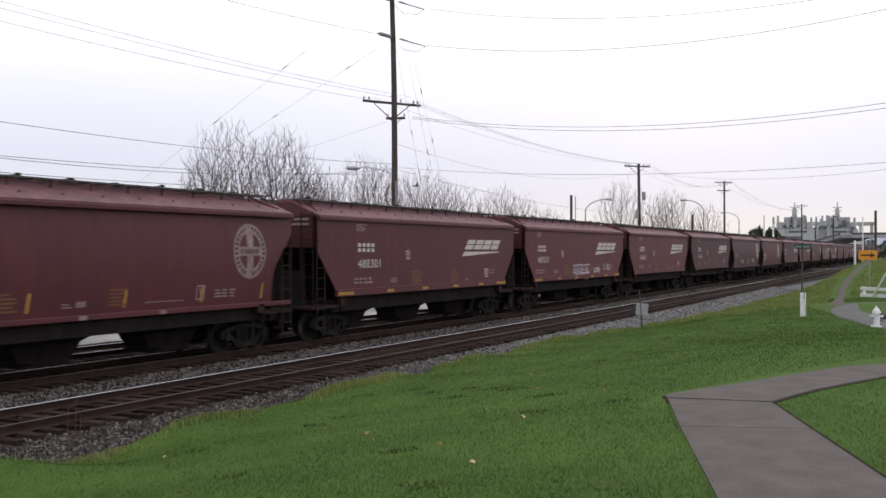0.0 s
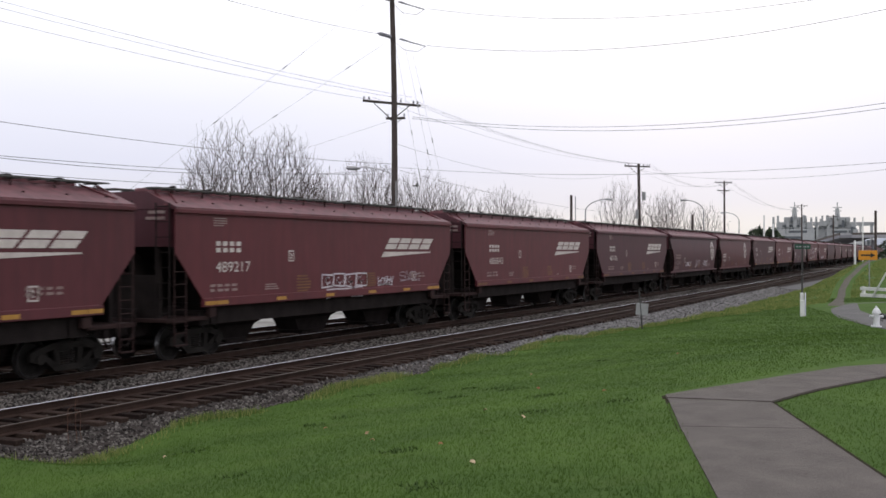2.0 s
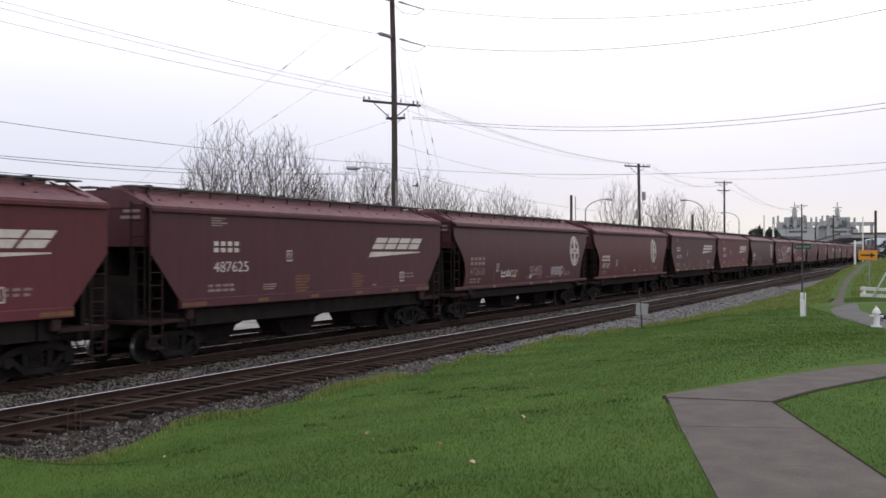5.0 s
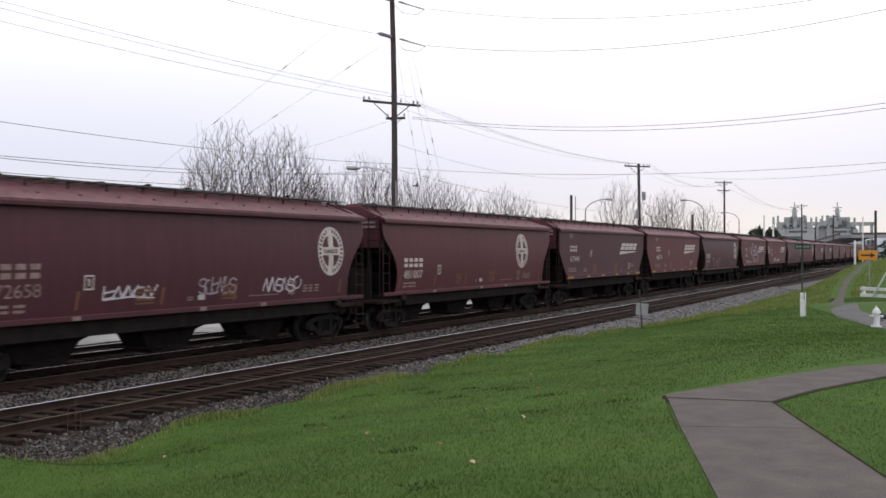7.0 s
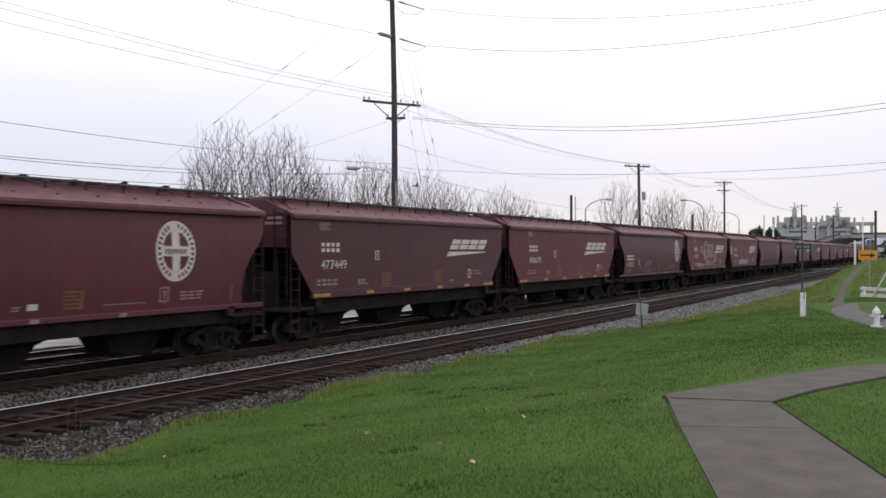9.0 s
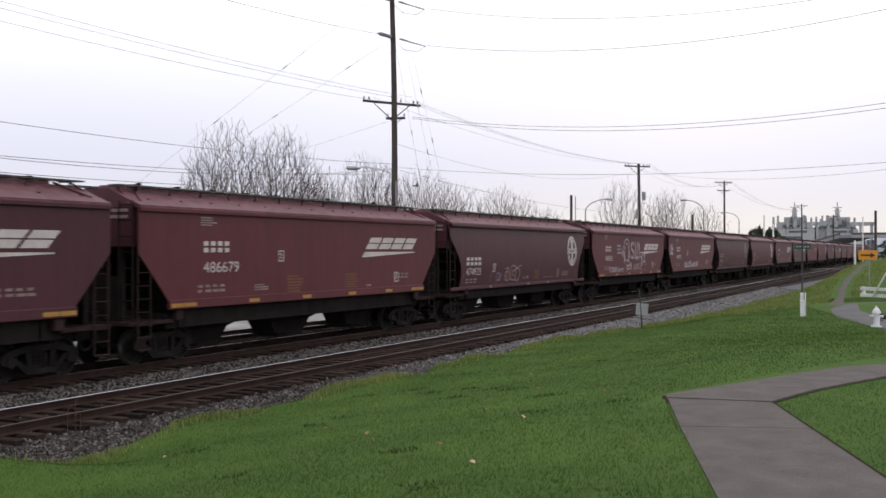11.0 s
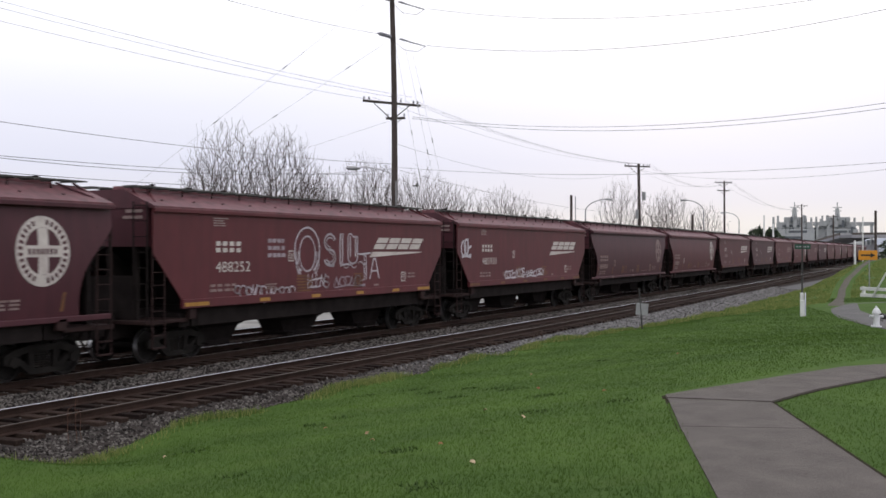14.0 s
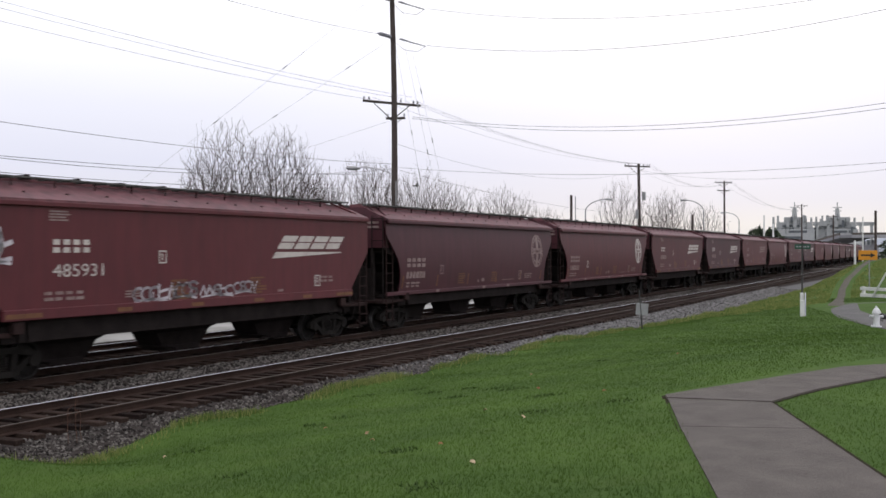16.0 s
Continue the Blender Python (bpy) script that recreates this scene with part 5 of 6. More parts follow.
for i, (x, y, top, spread, stems) in enumerate((
        (65.4, 48.6, 13.3, 3.2, 9), (68.9, 46.2, 13.0, 2.9, 8), (66.4, 51.2, 10.6, 2.4, 6), (70.6, 45.2, 11.0, 2.2, 6), (81.5, 49.9, 10.4, 2.4, 5), (82.8, 47.2, 12.0, 2.6, 5),
        (86.9, 47.8, 11.7, 2.4, 5), (84.5, 52.9, 10.1, 2.4, 5), (85.1, 44.7, 10.0, 2.2, 5), (82.4, 40.9, 10.4, 2.5, 6), (87.7, 41.5, 9.7, 2.2, 5), (100.4, 45.1, 9.8, 2.5, 5),
        (101.9, 41.8, 10.0, 2.4, 5), (104.7, 40.7, 9.3, 2.4, 5), (118.1, 42.7, 8.3, 2.4, 4), (126.7, 36.1, 12.0, 2.9, 5), (136.6, 34.0, 10.8, 2.5, 4), (139.3, 32.9, 11.3, 2.6, 5), (151.3, 31.0, 10.0, 2.8, 5))):
    make_tree(x, y, -0.5, top + (0.6 if i < 4 else 1.0), spread * (1.27 if i < 2 else 1.25), 40 + i, stems + 3, 2900 if i < 2 else 1300)


def make_evergreens(name, spots, label, seed, leaf):
    """A dense dark mass of small leaf clumps over a few trunks."""
    rng = random.Random(seed)
    bush = empty(name, pose(*spots[0][:3]), label, "tree")
    ox, oy, oz = spots[0][:3]
    verts, faces = [], []
    for x, y, z, w, h in spots:
        part("trunk", bars(((x - ox, y - oy, -0.2), (x - ox, y - oy, h * 0.6), w * 0.06, w * 0.03), sides=6), BARK, bush)
        for _ in range(700):
            a, u = rng.uniform(0, 6.283), rng.random()
            r = w * math.sqrt(rng.random()) * (0.45 + 0.55 * math.sin(math.pi * min(1, u * 0.8 + 0.2)))
            c = Vector((x - ox + r * math.cos(a), y - oy + r * math.sin(a), h * (0.08 + 0.92 * u) * (1 - 0.25 * r / w)))
            n = len(verts)
            for _ in range(3):
                verts.append(tuple(c + Vector((rng.gauss(0, leaf), rng.gauss(0, leaf), rng.gauss(0, leaf)))))
            faces.append((n, n + 1, n + 2))
    sheet("crown", verts, faces, LEAF, bush)


make_evergreens("evergreen_tree", [(430.0, 73.0, -0.5, 4.5, 10.0), (434.0, 69.0, -0.5, 5.5, 13.0), (437.0, 64.0, -0.5, 5.5, 12.8)], "clump of dark evergreens before the grey ships", 5, 0.7)
make_evergreens("hedge_bush", [(217.0, 10.0, -0.3, 3.4, 6.0), (219.0, 4.0, -0.3, 4.0, 6.2), (146.0, 5.5, -0.1, 2.8, 4.8), (150.0, 1.5, -0.1, 3.5, 4.6), (138.0, 5.0, -0.1, 2.0, 2.2), (155.0, -3.0, -0.1, 4.0, 6.0)], "dark green roadside bushes", 6, 0.28)


# ---- far things: overpass, ships, town, hills ----
def make_overpass():
    ob = empty("overpass", Matrix.Identity(4), "pale concrete overpass with dark underside", "bridge")
    a, b, c = Vector((441, 50, 4.6)), Vector((363, 27.3, 8.2)), Vector((352, -40, 8.0))
    for p, q in ((a, b), (b, c)):
        d = (q - p)
        side = Vector((-d.y, d.x, 0)).normalized() * 5
        for name, z0, z1, k in (("deck", -0.9, 0.0, 1.0), ("parapet", 0.0, 0.7, 1.02)):
            bm = bmesh.new()
            if name == "parapet":
                corners = [p - side, q - side, q - side * 0.95, p - side * 0.95] if side.x > 0 else [p + side, q + side, q + side * 0.95, p + side * 0.95]
            else:
                corners = [p - side, q - side, q + side, p + side]
            low, high = [[bm.verts.new(v + Vector((0, 0, z))) for v in corners] for z in (z0, z1)]
            bm.faces.new(low[::-1])
            bm.faces.new(high)
            for i in range(4):
                j = (i + 1) % 4
                bm.faces.new((low[i], low[j], high[j], high[i]))
            bmesh.ops.recalc_face_normals(bm, faces=bm.faces[:])
            part(name, bm, CONCRETE if name == "parapet" else TOWN, ob)
    for x, y in ((356, -20), (357, -5), (359, 9), (362, 22), (385, 34), (410, 41)):
        part("pier", bars(((x, y, -0.6), (x, y, 6.5), 0.7), sides=10), TOWN, ob)


def make_ship(x, y, turn, seed):
    """The after part of a grey sealift ship: stepped house, funnel mast, gantry posts."""
    rng = random.Random(seed)
    ship = empty("cargo_ship", pose(x, y, -9.0, 0, 0, turn), "grey naval cargo ship with stepped superstructure and mast", "ship", "moored ships")
    part("hull", bevelled(solid((-60, -14, 0, 20, 14, 18)), 1.0), SHIP_GREY, ship)
    part("deckhouse", bevelled(solid((-12, -14, 18, 12, 14, 27), (-10, -12.5, 27, 10, 11, 32), (-8, -9, 32, 8, 6, 35.5)), 0.3), SHIP_GREY, ship)
    for z, y0, y1 in ((20.5, -6, 8), (24.5, -9, 3), (28.5, -4, 7)):
        part("window_band", solid((-12.2 if z < 27 else -10.2, y0, z, -11.9 if z < 27 else -9.9, y1, z + 1.6)), SHIP_DARK, ship)
    mast = part("mast", bars(((0, -1, 35), (0, -1, 42), 1.9, 1.2), ((0, -1, 42), (0, -1, 46), 0.35), sides=8), SHIP_GREY, ship)
    part("yard", bars(((0, -4, 42.5), (0, 2, 42.5), 0.3), ((0, -3.5, 40), (0, 1.5, 40), 0.3), sides=5), SHIP_GREY, mast)
    for dy in (-12, 10, 13):
        part("vent", bars(((-4, dy, 26), (-4, dy, 36 + rng.uniform(-2, 3)), 1.0, 0.7), sides=8), SHIP_GREY, ship)
    part("gantry", solid((-6, -24, 0, -4, -22, 31), (-6, -16.5, 0, -4, -15.0, 31), (-6, -24.5, 29.5, -4, -13, 32)), SHIP_GREY, ship)
    for i in range(46):
        dy = rng.uniform(-24, 13)
        dz = 17.5 if dy < -14 else 26.5 if abs(dy) > 10 else rng.choice((26.5, 31.5, 35.0))
        tall = rng.random() < 0.15
        w = 0.35 if tall else rng.uniform(0.6, 2.2)
        part("fitting", solid((-12.6 + rng.uniform(0, 3), dy, dz - 3, -10, dy + w, dz + (rng.uniform(1.5, 4) if tall else rng.uniform(0.6, 2.4)))), SHIP_GREY if rng.random() < 0.6 else SHIP_DARK, ship)


make_overpass()
make_ship(782.0, 100.0, 8, 3)
make_ship(795.0, 73.0, 8, 4)


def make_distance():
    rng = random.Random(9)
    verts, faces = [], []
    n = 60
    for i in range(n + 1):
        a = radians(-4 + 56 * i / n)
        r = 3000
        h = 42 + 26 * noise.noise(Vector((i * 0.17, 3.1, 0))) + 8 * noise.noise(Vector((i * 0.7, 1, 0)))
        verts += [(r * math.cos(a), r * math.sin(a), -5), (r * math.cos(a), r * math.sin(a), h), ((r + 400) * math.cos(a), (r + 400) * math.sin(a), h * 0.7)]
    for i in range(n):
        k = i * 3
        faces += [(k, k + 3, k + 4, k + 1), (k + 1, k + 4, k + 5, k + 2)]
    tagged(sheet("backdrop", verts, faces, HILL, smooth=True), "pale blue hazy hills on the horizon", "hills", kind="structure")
    for i in range(26):
        a = radians(rng.uniform(2, 26))
        r = rng.uniform(420, 640)
        w, d, h = rng.uniform(8, 26), rng.uniform(8, 16), rng.uniform(4, 8.0)
        bm = solid((-d / 2, -w / 2, -1, d / 2, w / 2, h))
        box(bm, -d / 2 - 0.4, -w / 2 - 0.4, h, d / 2 + 0.4, w / 2 + 0.4, h + 0.5)
        ob = part("warehouse", bm, TOWN)
        ob.matrix_world = pose(r * math.cos(a), r * math.sin(a), -0.5, 0, 0, rng.uniform(0, 40))
        tagged(ob, "low grey warehouse far across the yard", "building", "far warehouses")


make_distance()


# ---- small things by the lawn ----
def make_hydrant(x, y):
    hyd = empty("fire_hydrant", pose(x, y, ground_z(x, y) + 0.02, 0, 0, 200), "white fire hydrant with a dark outlet cap", "hydrant")
    bm = bmesh.new()
    for a, b, ra, rb in (((0, 0, 0), (0, 0, 0.05), 0.19, 0.19), ((0, 0, 0.05), (0, 0, 0.50), 0.115, 0.11), ((0, 0, 0.50), (0, 0, 0.55), 0.16, 0.16)):
        tube(bm, a, b, ra, rb, sides=16)
    part("barrel", bm, HYDRANT_PAINT, hyd)
    bm = bmesh.new()
    tube(bm, (0, 0, 0.55), (0, 0, 0.64), 0.145, 0.12, sides=16)
    tube(bm, (0, 0, 0.64), (0, 0, 0.72), 0.12, 0.05, sides=16)
    tube(bm, (0, 0, 0.72), (0, 0, 0.78), 0.035, 0.03, sides=5)
    part("bonnet", bm, HYDRANT_PAINT, hyd)
    part("outlet", bars(((0, -0.1, 0.40), (0, -0.24, 0.40), 0.06), ((0, 0.1, 0.40), (0, 0.24, 0.40), 0.06), sides=10), HYDRANT_PAINT, hyd)
    cap = part("pumper_cap", bars(((-0.06, 0.16, 0.42), (-0.10, 0.36, 0.38), 0.11), sides=10), DARK_STEEL, hyd, "dark grey outlet cap")
    part("chain", bars(((0, 0.24, 0.34), (0, 0.22, 0.20), 0.012), ((0, 0.22, 0.20), (0, 0.12, 0.28), 0.012), sides=5), DARK_STEEL, cap)


make_hydrant(43.15, 2.53)


def make_marker(x, y):
    z = ground_z(x, y)
    ob = empty("marker_posts", pose(x, y, z, 0, 0, 7), "pair of short white wooden marker posts beside a sign pole", "marker")
    bm = solid((-0.09, -0.11, -0.1, 0.09, 0.08, 0.72))
    part("post", bevelled(bm, 0.015), WHITE_WOOD, ob)
    bm = solid((0.5, -0.08, -0.1, 0.62, 0.08, 1.05))
    part("post", bevelled(bm, 0.015), WHITE_WOOD, ob)
    bm = bmesh.new()
    prism(bm, [(-0.05, 0.0), (0.35, 0.0), (0.55, 0.62), (0.55, 1.05), (0.40, 1.0), (-0.05, 0.52)], -0.17, -0.13)
    part("side_board", bm, LAVENDER, ob, "pale lilac side board")


make_marker(50.9, 6.12)


def make_street_sign(x, y):
    z = ground_z(x, y)
    sign = empty("street_sign", pose(x, y, z, 0, 0, -58), "green street name sign on a slim dark pole", "sign")
    part("pole", bars(((0, 0, -0.2), (0.02, 0, 3.4), 0.045, 0.04), sides=8), DARK_STEEL, sign)
    plate_ = part("sign_plate", bevelled(solid((-0.35, -0.012, 3.06, 0.42, 0.012, 3.28)), 0.004), SIGN_GREEN, sign, "green name plate with white lettering")
    bm = bmesh.new()
    for x0 in (-0.28, -0.14, 0.0, 0.12, 0.25):
        box(bm, x0, -0.016, 3.13, x0 + 0.09, -0.013, 3.21)
    tagged(part("lettering", bm, GREY_STEEL, plate_), kind="stuff")


make_street_sign(52.4, 6.30)


def make_track_sign(x, y):
    sign = empty("track_sign", pose(x, y, -0.12, 0, 0, 0), "small grey sign plate on a leaning post beside the ballast", "sign")
    part("post", bars(((0, 0, -0.2), (-0.06, 0.14, 1.72), 0.035), sides=8), DARK_STEEL, sign)
    bm = bmesh.new()
    box(bm, -0.26, -0.012, -0.25, 0.26, 0.012, 0.25, pose(-0.02, 0.02, 0.88, 0, 5, -62))
    part("plate", bm, GREY_STEEL, sign, "bare grey back of a sign plate")


make_track_sign(44.9, 11.87)


def make_arrow_sign(x, y, z):
    sign = empty("arrow_sign", pose(x, y, ground_z(x, y), 0, 0, -66), "orange road sign with a black arrow on a steel post", "sign")
    h = z - ground_z(x, y)
    part("post", bars(((0.1, 0.04, -0.2), (0.1, 0.04, h), 0.04), sides=8), GREY_STEEL, sign)
    board = part("board", bevelled(solid((-0.61, -0.012, h - 0.31, 0.61, 0.012, h + 0.31)), 0.006), ORANGE, sign, "orange sign board")
    bm = bmesh.new()
    prism(bm, [(-0.46, h - 0.05), (0.16, h - 0.05), (0.16, h - 0.17), (0.48, h), (0.16, h + 0.17), (0.16, h + 0.05), (-0.46, h + 0.05)], -0.018, -0.014)
    part("arrow", bm, SIGN_BLACK, board, "black arrow")


make_arrow_sign(75.1, 4.92, 2.95)


def make_barrier():
    """Low white rail barrier with a raised white arm beside the drive."""
    ob = empty("barrier_rail", Matrix.Identity(4), "low white wooden barrier with a leaning white arm", "barrier")
    a, b = Vector((70.7, 4.98, 0.3)), Vector((64.0, -2.0, 0.38))
    d = (b - a).normalized()
    turn = math.degrees(math.atan2(d.y, d.x))
    length = (b - a).length
    for z in (0.22, 0.62):
        bm = solid((-0.1, -0.05, z - 0.1, length, 0.05, z + 0.1))
        bevelled(bm, 0.01)
        part("rail", bm, WHITE_WOOD, ob)
    for x in (0.0, 2.4, 4.8, 7.2):
        part("post", bevelled(solid((x - 0.09, 0.06, -0.3, x + 0.09, 0.22, 0.74)), 0.01), WHITE_WOOD, ob)
    part("arm", bars(((1.0, -0.12, 0.1), (2.9, -0.12, 2.6), 0.05), sides=6), WHITE_WOOD, ob)
    ob.matrix_world = pose(a.x, a.y, a.z, 0, 0, turn)


make_barrier()


# ---- loose stone, grass and weeds ----
def make_stones():
    """Crushed stone on the shoulders, between the tracks and between the ties."""
    rng = np.random.default_rng(4)
    base = np.array([(1, 0, 0), (-1, 0, 0), (0, 1, 0), (0, -1, 0), (0, 0, 1), (0, 0, -1)], float)
    tri = np.array([(0, 2, 4), (2, 1, 4), (1, 3, 4), (3, 0, 4), (2, 0, 5), (1, 2, 5), (3, 1, 5), (0, 3, 5)])
    zones = ((11.3, 13.82, 36000), (13.82, 16.45, 9500), (16.45, 18.6, 26000), (18.6, 21.2, 4000))
    pts = []
    for y0, y1, count in zones:
        x = 8 + 92 * rng.random(count) ** 1.9
        y = y0 + (y1 - y0) * rng.random(count)
        keep = (np.abs(np.abs(y - NEAR_Y) - 0.75) > 0.09) & (np.abs(np.abs(y - TRAIN_Y) - 0.75) > 0.09)
        pts.append(np.stack([x[keep], y[keep]], 1))
    pts = np.concatenate(pts)
    d = pts[:, 1] - (NEAR_Y + TRAIN_Y) / 2
    z = np.interp(d, [-6.6, -4.6, -3.65, -0.85, -0.3, 0.25, 0.9, 4.35, 5.4], [-0.24, -0.22, 0.065, 0.085, 0.055, 0.055, 0.085, 0.085, -0.3])
    keep = np.array([y > grass_edge(x) - 0.15 for x, y in pts])
    pts, z = pts[keep], z[keep]
    bend = np.array([along(s, 0.0)[1] for s in pts[:, 0]])
    n = len(pts)
    size = rng.uniform(0.014, 0.034, n) * (1 + pts[:, 0] / 110)
    jit = 1 + rng.uniform(-0.35, 0.35, (n, 6, 1))
    spin = rng.uniform(0, 6.28, n)
    v = base[None] * jit * size[:, None, None] * np.array([1.2, 0.9, 0.75])
    v = v + rng.normal(0, 0.22, (n, 6, 3)) * size[:, None, None]
    c, s = np.cos(spin)[:, None], np.sin(spin)[:, None]
    vx, vy = v[:, :, 0] * c - v[:, :, 1] * s, v[:, :, 0] * s + v[:, :, 1] * c
    v = np.stack([vx + pts[:, 0, None], vy + (pts[:, 1] + bend)[:, None], v[:, :, 2] + z[:, None] + 0.004], 2)
    pale_shoulder = (pts[:, 1] < 13.85) & (pts[:, 0] > 24 + 14 * rng.random(n))
    for pick, mat, label in ((~pale_shoulder, STONE, "loose brown and grey crushed ballast stones"), (pale_shoulder, STONE_PALE, "pale grey ballast stones on the shoulder")):
        some = v[pick]
        faces = (tri[None] + 6 * np.arange(len(some))[:, None, None]).reshape(-1, 3)
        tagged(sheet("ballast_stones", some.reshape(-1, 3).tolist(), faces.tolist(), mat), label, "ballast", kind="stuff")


def on_paving(x, y):
    """True on the footpath and the drive."""
    if 4 < x < 17 and 0.13 + (x - 10.2) * 0.361 < y < 1.92 + (x - 9.9) * 0.305:
        return True
    if 16.2 <= x < 25.5 and 2.45 - (x - 16.4) * 0.33 < y < 4.25 - max(0, x - 17.2) * 0.43 + (0.18 if x > 21 else 0):
        return True
    return 40.5 < x < 65 and y < 2.2 + (x - 42) * 0.26


def make_blades():
    rng = np.random.default_rng(7)
    for name, count, material, label, tall in (("grass", 260000, BLADE, "short mown green grass blades of the lawn", False), ("weeds", 130000, DRY_BLADE, "tall pale grass along the ballast edge", True)):
        if tall:
            x = 6 + 124 * rng.random(count) ** 1.35
            edge = np.array([grass_edge(v) for v in x])
            y = edge + 0.14 - np.abs(rng.normal(0, 0.28, count)) - (x > 48) * rng.random(count) * np.clip((x - 44) * 0.25, 0, 7.0)
            clump = np.array([noise.noise(Vector((a * 0.55, b * 0.8, 0))) for a, b in zip(x, y)])
            keep = (clump + rng.uniform(-0.25, 0.25, count) > -0.12) & (np.abs(y - np.array([5.55 + 1.75 * ease(v, 55, 92) for v in x])) > 0.6)
            height = rng.uniform(0.04, 0.16, count) * (1 + 1.1 * np.clip(clump, 0, 1))
            width = 0.0045 + x * 0.00020
        else:
            x = 7 + 63 * rng.random(count) ** 1.7
            edge = np.array([grass_edge(v) for v in x])
            y = -1.5 + (np.minimum(edge, 1.15 * x) + 1.5) * rng.random(count)
            keep = np.array([not on_paving(a, b) for a, b in zip(x, y)])
            height = rng.uniform(0.018, 0.042, count)
            width = 0.003 + x * 0.00022
        x, y, height, width = x[keep], y[keep], height[keep], width[keep]
        n = len(x)
        z = np.array([ground_z(a, b) for a, b in zip(x, y)]) - 0.005
        a = np.radians(25 - 90 + rng.uniform(-80, 80, n))     # blades lean along the view, so their lit upper faces show, not dark undersides
        bow = rng.uniform(0.3, 1.0, n) * height * (0.8 if tall else 1.6)
        lean = np.stack([-np.sin(a), np.cos(a)], 1) * bow[:, None]
        p0 = np.stack([x - np.cos(a) * width, y - np.sin(a) * width, z], 1)
        p1 = np.stack([x + np.cos(a) * width, y + np.sin(a) * width, z], 1)
        p2 = np.stack([x + lean[:, 0], y + lean[:, 1], z + height], 1)
        v = np.stack([p0, p1, p2], 1)
        down = np.cross(p1 - p0, p2 - p0)[:, 2] < 0
        v[down] = v[down][:, [1, 0, 2]]
        v = v.reshape(-1, 3)
        faces = np.arange(3 * n).reshape(-1, 3)
        ob = sheet(name, v.tolist(), faces.tolist(), material)
        tagged(ob, label, "grass", kind="stuff")


def make_leaves():
    """A few pale fallen leaves on the lawn and path."""
    rng = random.Random(12)
    mat = surface("fallen_leaf", (0.25, 0.13, 0.06), (0.45, 0.34, 0.22), 0.8, 0, 3, 20, 0, random_tone=0.8)
    bm = bmesh.new()
    pts = [bm.verts.new((0.045 * math.cos(a) * (0.55 + 0.45 * math.cos(3 * a) ** 2), 0.035 * math.sin(a), 0.012 * math.cos(2 * a))) for a in [2 * math.pi * i / 9 for i in range(9)]]
    mid = bm.verts.new((0, 0, 0.02))
    for i in range(9):
        bm.faces.new((pts[i], pts[(i + 1) % 9], mid))
    mesh = bpy.data.meshes.new("leaf")
    bm.to_mesh(mesh)
    bm.free()
    mesh.materials.append(mat)
    for x, y in ((17.9, 5.4), (14.8, 5.7), (12.4, 5.9), (15.3, 9.4), (12.7, 10.6), (14.2, 8.0), (19.5, 7.2), (13.3, 7.4), (10.9, 4.8), (16.2, 6.9), (23.4, 8.8), (26.0, 6.0)):
        ob = new("fallen_leaf", mesh)
        ob.matrix_world = pose(x, y, ground_z(x, y) + 0.045, rng.uniform(-20, 20), rng.uniform(-20, 20), rng.uniform(0, 360))
        tagged(ob, "dry tan fallen leaf lying on the grass", "leaf", "fallen leaves")


def make_stalks():
    """Dry brown weed stalks standing in the ballast."""
    mat = surface("dry_weed_stem", (0.07, 0.035, 0.025), (0.14, 0.075, 0.05), 0.9, 0, 4, 30, 0)
    rng = random.Random(3)
    for x, y, h in ((13.87, 13.46, 0.85), (13.75, 13.55, 0.6), (14.02, 13.5, 0.5), (27.5, 13.5, 0.45), (36.0, 13.2, 0.5)):
        bm = bmesh.new()
        p, way = Vector((0, 0, 0)), Vector((0, 0, 1))
        for i in range(5):
            q = p + (way + Vector((rng.gauss(0, 0.08), rng.gauss(0, 0.08), 0))) * h / 5
            tube(bm, p, q, 0.006, 0.005, sides=4)
            if i > 1:
                tube(bm, q, q + Vector((rng.gauss(0, 0.06), rng.gauss(0, 0.06), 0.08)), 0.006, 0.003, sides=4)
            p = q
        ob = part("weed_stalk", bm, mat)
        ob.location = (x, y, bed_z(y) - 0.02)
        tagged(ob, "thin dry brown weed stalk in the ballast", "plant", "weed stalks")


TUFTS = ((19.4, 8.9), (21.2, 9.4), (20.7, 8.6), (20.1, 8.0), (21.6, 10.9), (20.8, 10.2), (9.7, 4.8), (16.9, 10.1), (16.0, 10.1), (20.9, 11.8), (18.1, 6.6), (16.5, 4.7), (15.6, 5.8), (10.9, 8.0), (13.4, 10.7), (12.2, 6.4), (26.5, 8.1), (36.9, 8.9))


def make_tufts():
    """Small darker tufts scattered over the lawn."""
    rng = random.Random(17)
    mat = surface("dark_lawn_tuft", (0.030, 0.060, 0.014), (0.056, 0.092, 0.024), 0.9, 0, 3, 20, 0, island=0.4, through_light=0.3)
    verts, faces = [], []
    for x, y in TUFTS:
        for _ in range(rng.randint(25, 60)):
            px, py = x + rng.gauss(0, 0.12), y + rng.gauss(0, 0.16)
            z, n = ground_z(px, py), len(verts)
            a = rng.uniform(0, 6.28)
            verts += [(px - 0.012 * math.cos(a), py - 0.012 * math.sin(a), z), (px + 0.012 * math.cos(a), py + 0.012 * math.sin(a), z), (px + rng.gauss(0, 0.03), py + rng.gauss(0, 0.03), z + rng.uniform(0.03, 0.06))]
            faces.append((n, n + 1, n + 2))
    tagged(sheet("lawn_tufts", verts, faces, mat), "small dark tufts of coarser grass in the lawn", "grass", kind="stuff")


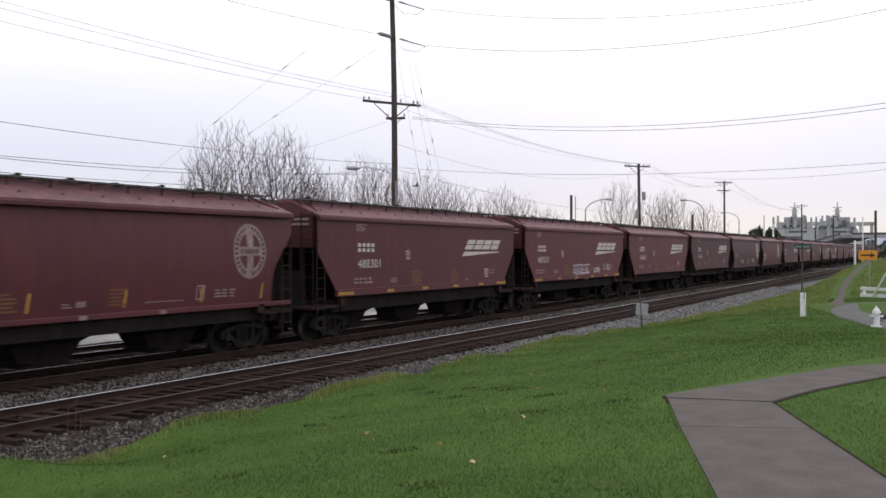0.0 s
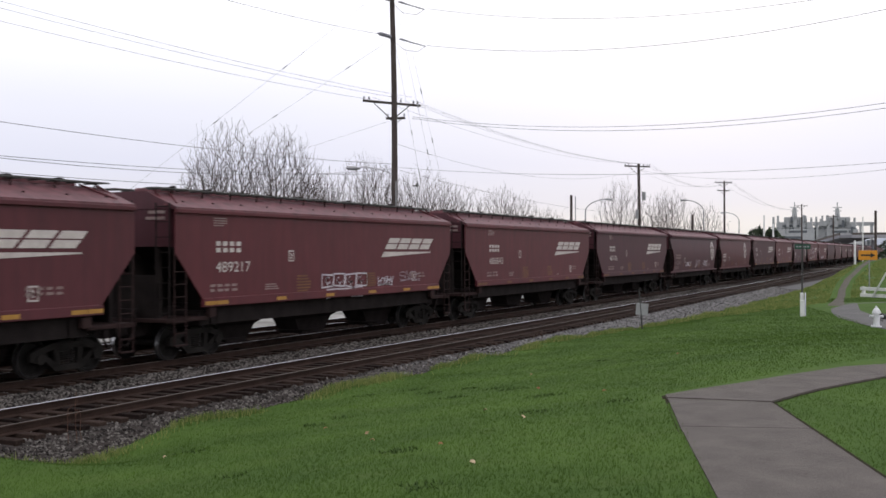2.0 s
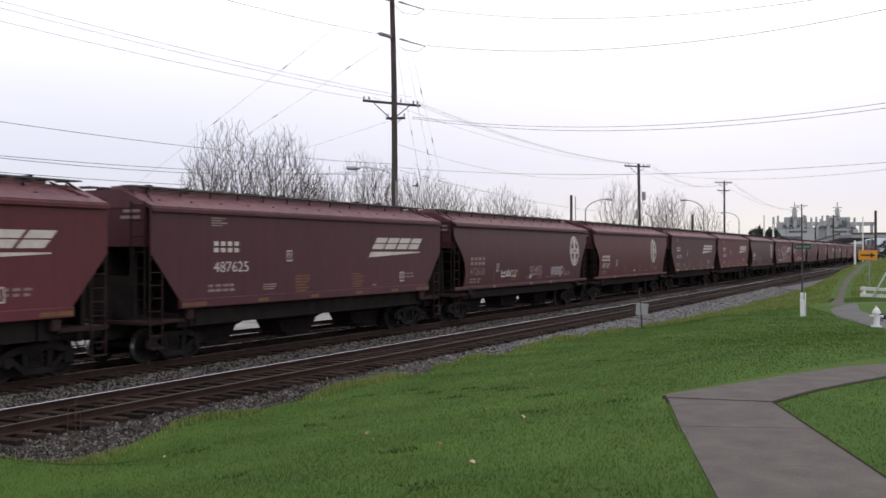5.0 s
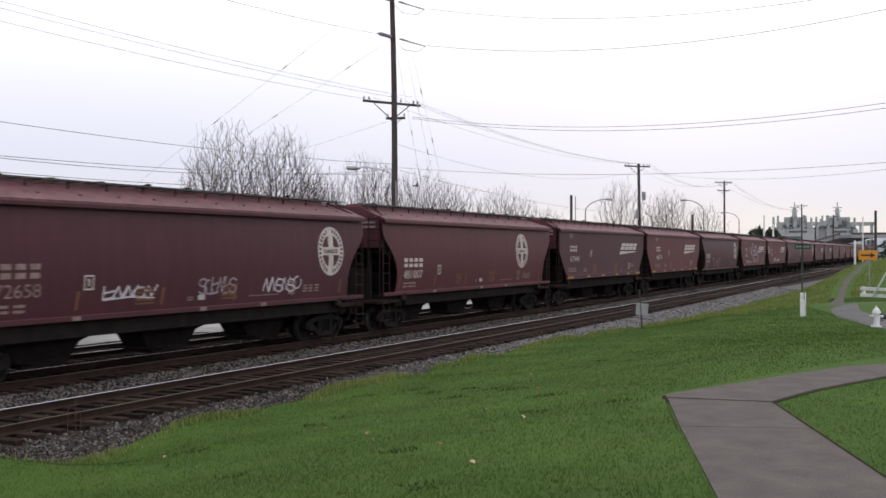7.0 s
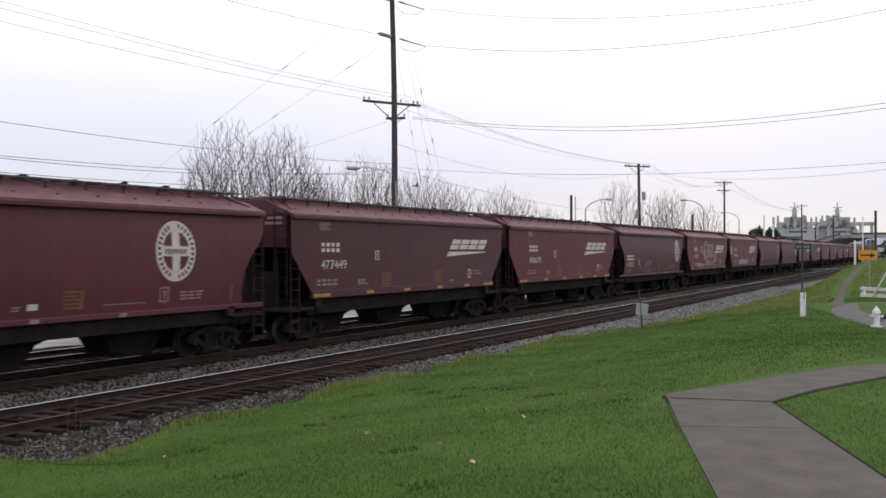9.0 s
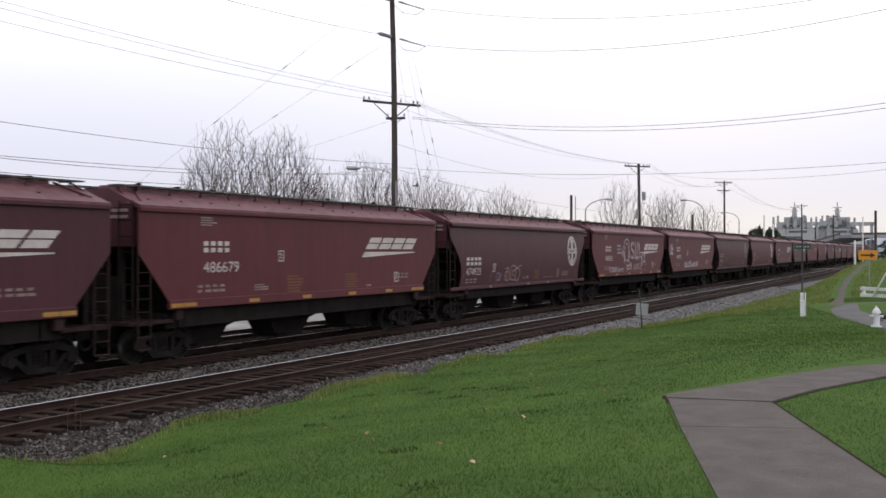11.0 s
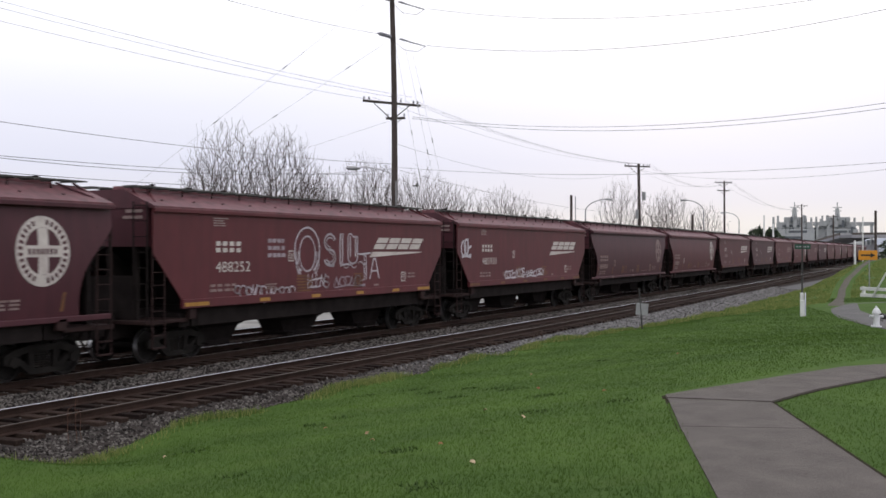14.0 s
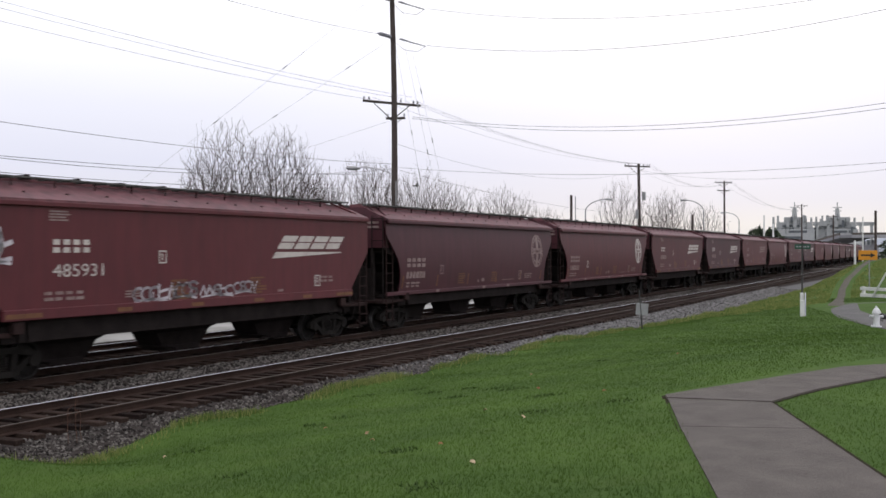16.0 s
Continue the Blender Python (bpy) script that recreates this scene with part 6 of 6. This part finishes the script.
def make_floodlight(x, y, top):
    lamp = empty("flood_lamp", pose(x, y, -0.5), "small dark flood lamp on a thin pole behind the train", "street lamp")
    part("pole", bars(((0, 0, 0), (0, 0, top + 0.5), 0.035), sides=6), GREY_STEEL, lamp)
    part("lamp_head", bevelled(solid((-0.15, -0.1, top + 0.38, 0.1, 0.42, top + 0.48), (-0.05, -0.05, top + 0.46, 0.05, 0.05, top + 0.75)), 0.03), DARK_STEEL, lamp)


make_floodlight(80.5, 40.5, 8.75)
make_stones()
make_stalks()
make_tufts()
make_blades()
make_leaves()


# ---- the train ----
CARS, PLACES = [], []
SPEED, SLOWING = 12.749, 0.01813
CENTRES = (18.95, 37.68, 56.16, 74.60, 93.08, 111.75, 130.76, 149.45, 167.39, 186.10, 204.81, 223.31, 241.99)   # of the first cars, at the start
NUMBERS = {1: "488301", 2: "489217", 3: "486843", 4: "487625", 5: "472658", 6: "481007", 7: "477449", 8: "486679", 9: "474935", 10: "488252", 11: "485931"}
PAINTED = {2: "white outlined graffiti low on its side", 5: "three pale graffiti tags", 9: "a grey bubble-shaped graffito", 10: "large white graffiti over its side", 11: "thick white graffiti tags low down"}


def make_train():
    protos = {}
    last = False
    for k in range(28):
        rounded = k in (0, 5, 6, 9, 12, 13, 17, 21, 22)
        kind = "rounded" if rounded else "angular"
        tone = "dark" if k in (4, 5, 7, 9, 12, 15, 19, 24) else "brown" if k in (0, 1, 6, 13, 14, 18, 22, 25) else "red"
        paint = {"dark": RED_DARK, "brown": RED_MID, "red": RED}[tone]
        label = {"dark": "dull dark brown-red", "brown": "brown-red", "red": "oxide-red"}[tone] + " grain hopper car with " + (PAINTED.get(k) or ("a worn round emblem" if rounded else "a white slanted logo"))
        if (kind, tone) not in protos:
            protos[kind, tone] = make_car(kind, paint, label, len(protos))
            protos[kind, tone].location = (-150.0 - 25 * len(protos), TRAIN_Y, RAIL_Z)
        car = copy_thing(protos[kind, tone], Matrix.Identity(4))
        tagged(car, label)
        ink = FADED_WHITE if k in (0, 12, 16, 18, 20, 23, 26) else WHITE_PAINT
        (letter_rounded if rounded else letter_angular)(car, k, NUMBERS.get(k), ink, 100 + k)
        graffiti(car, k, kind, half_length(kind))
        PLACES.append(CENTRES[k] if k < len(CENTRES) else PLACES[-1] + 18.48 + 0.26 * (rounded + last))
        last = rounded
        CARS.append(car)
    for proto in protos.values():    # the patterns themselves are not part of the train
        for ob in (*proto.children_recursive, proto):
            bpy.data.objects.remove(ob)


make_train()


def motions():
    for car, start in zip(CARS, PLACES):
        rows = []
        for i in range(17):
            x, y, a = along(start - SPEED * i + SLOWING * i * i, TRAIN_Y)
            rows.append((float(i), pose(x, y, RAIL_Z, 0, 0, math.degrees(a))))
        walk(car, rows)
    # wheels roll: one turning for each place on the truck, shared by all wheelsets of that place
    turning = {}
    for car in CARS:
        for truck in car.children:
            for wheel in truck.children:
                if not wheel.name.startswith("wheelset"):
                    continue
                side = wheel.location.x > 0
                if side not in turning:
                    rows = []
                    for i in range(481):
                        t = i / 30
                        gone = SPEED * t - SLOWING * t * t
                        rows.append((t, Matrix.Translation(wheel.location) @ Matrix.Rotation(-gone / 0.455, 4, "Y")))
                    place = wheel.location.copy()
                    rows = [(t, Matrix.Translation(place) @ m.to_3x3().to_4x4()) for t, m in rows]
                    walk(wheel, rows)
                    turning[side] = wheel.animation_data
                else:
                    wheel.rotation_mode = "QUATERNION"
                    keys = wheel.animation_data_create()
                    keys.action = turning[side].action
                    keys.action_slot = turning[side].action_slot


motions()
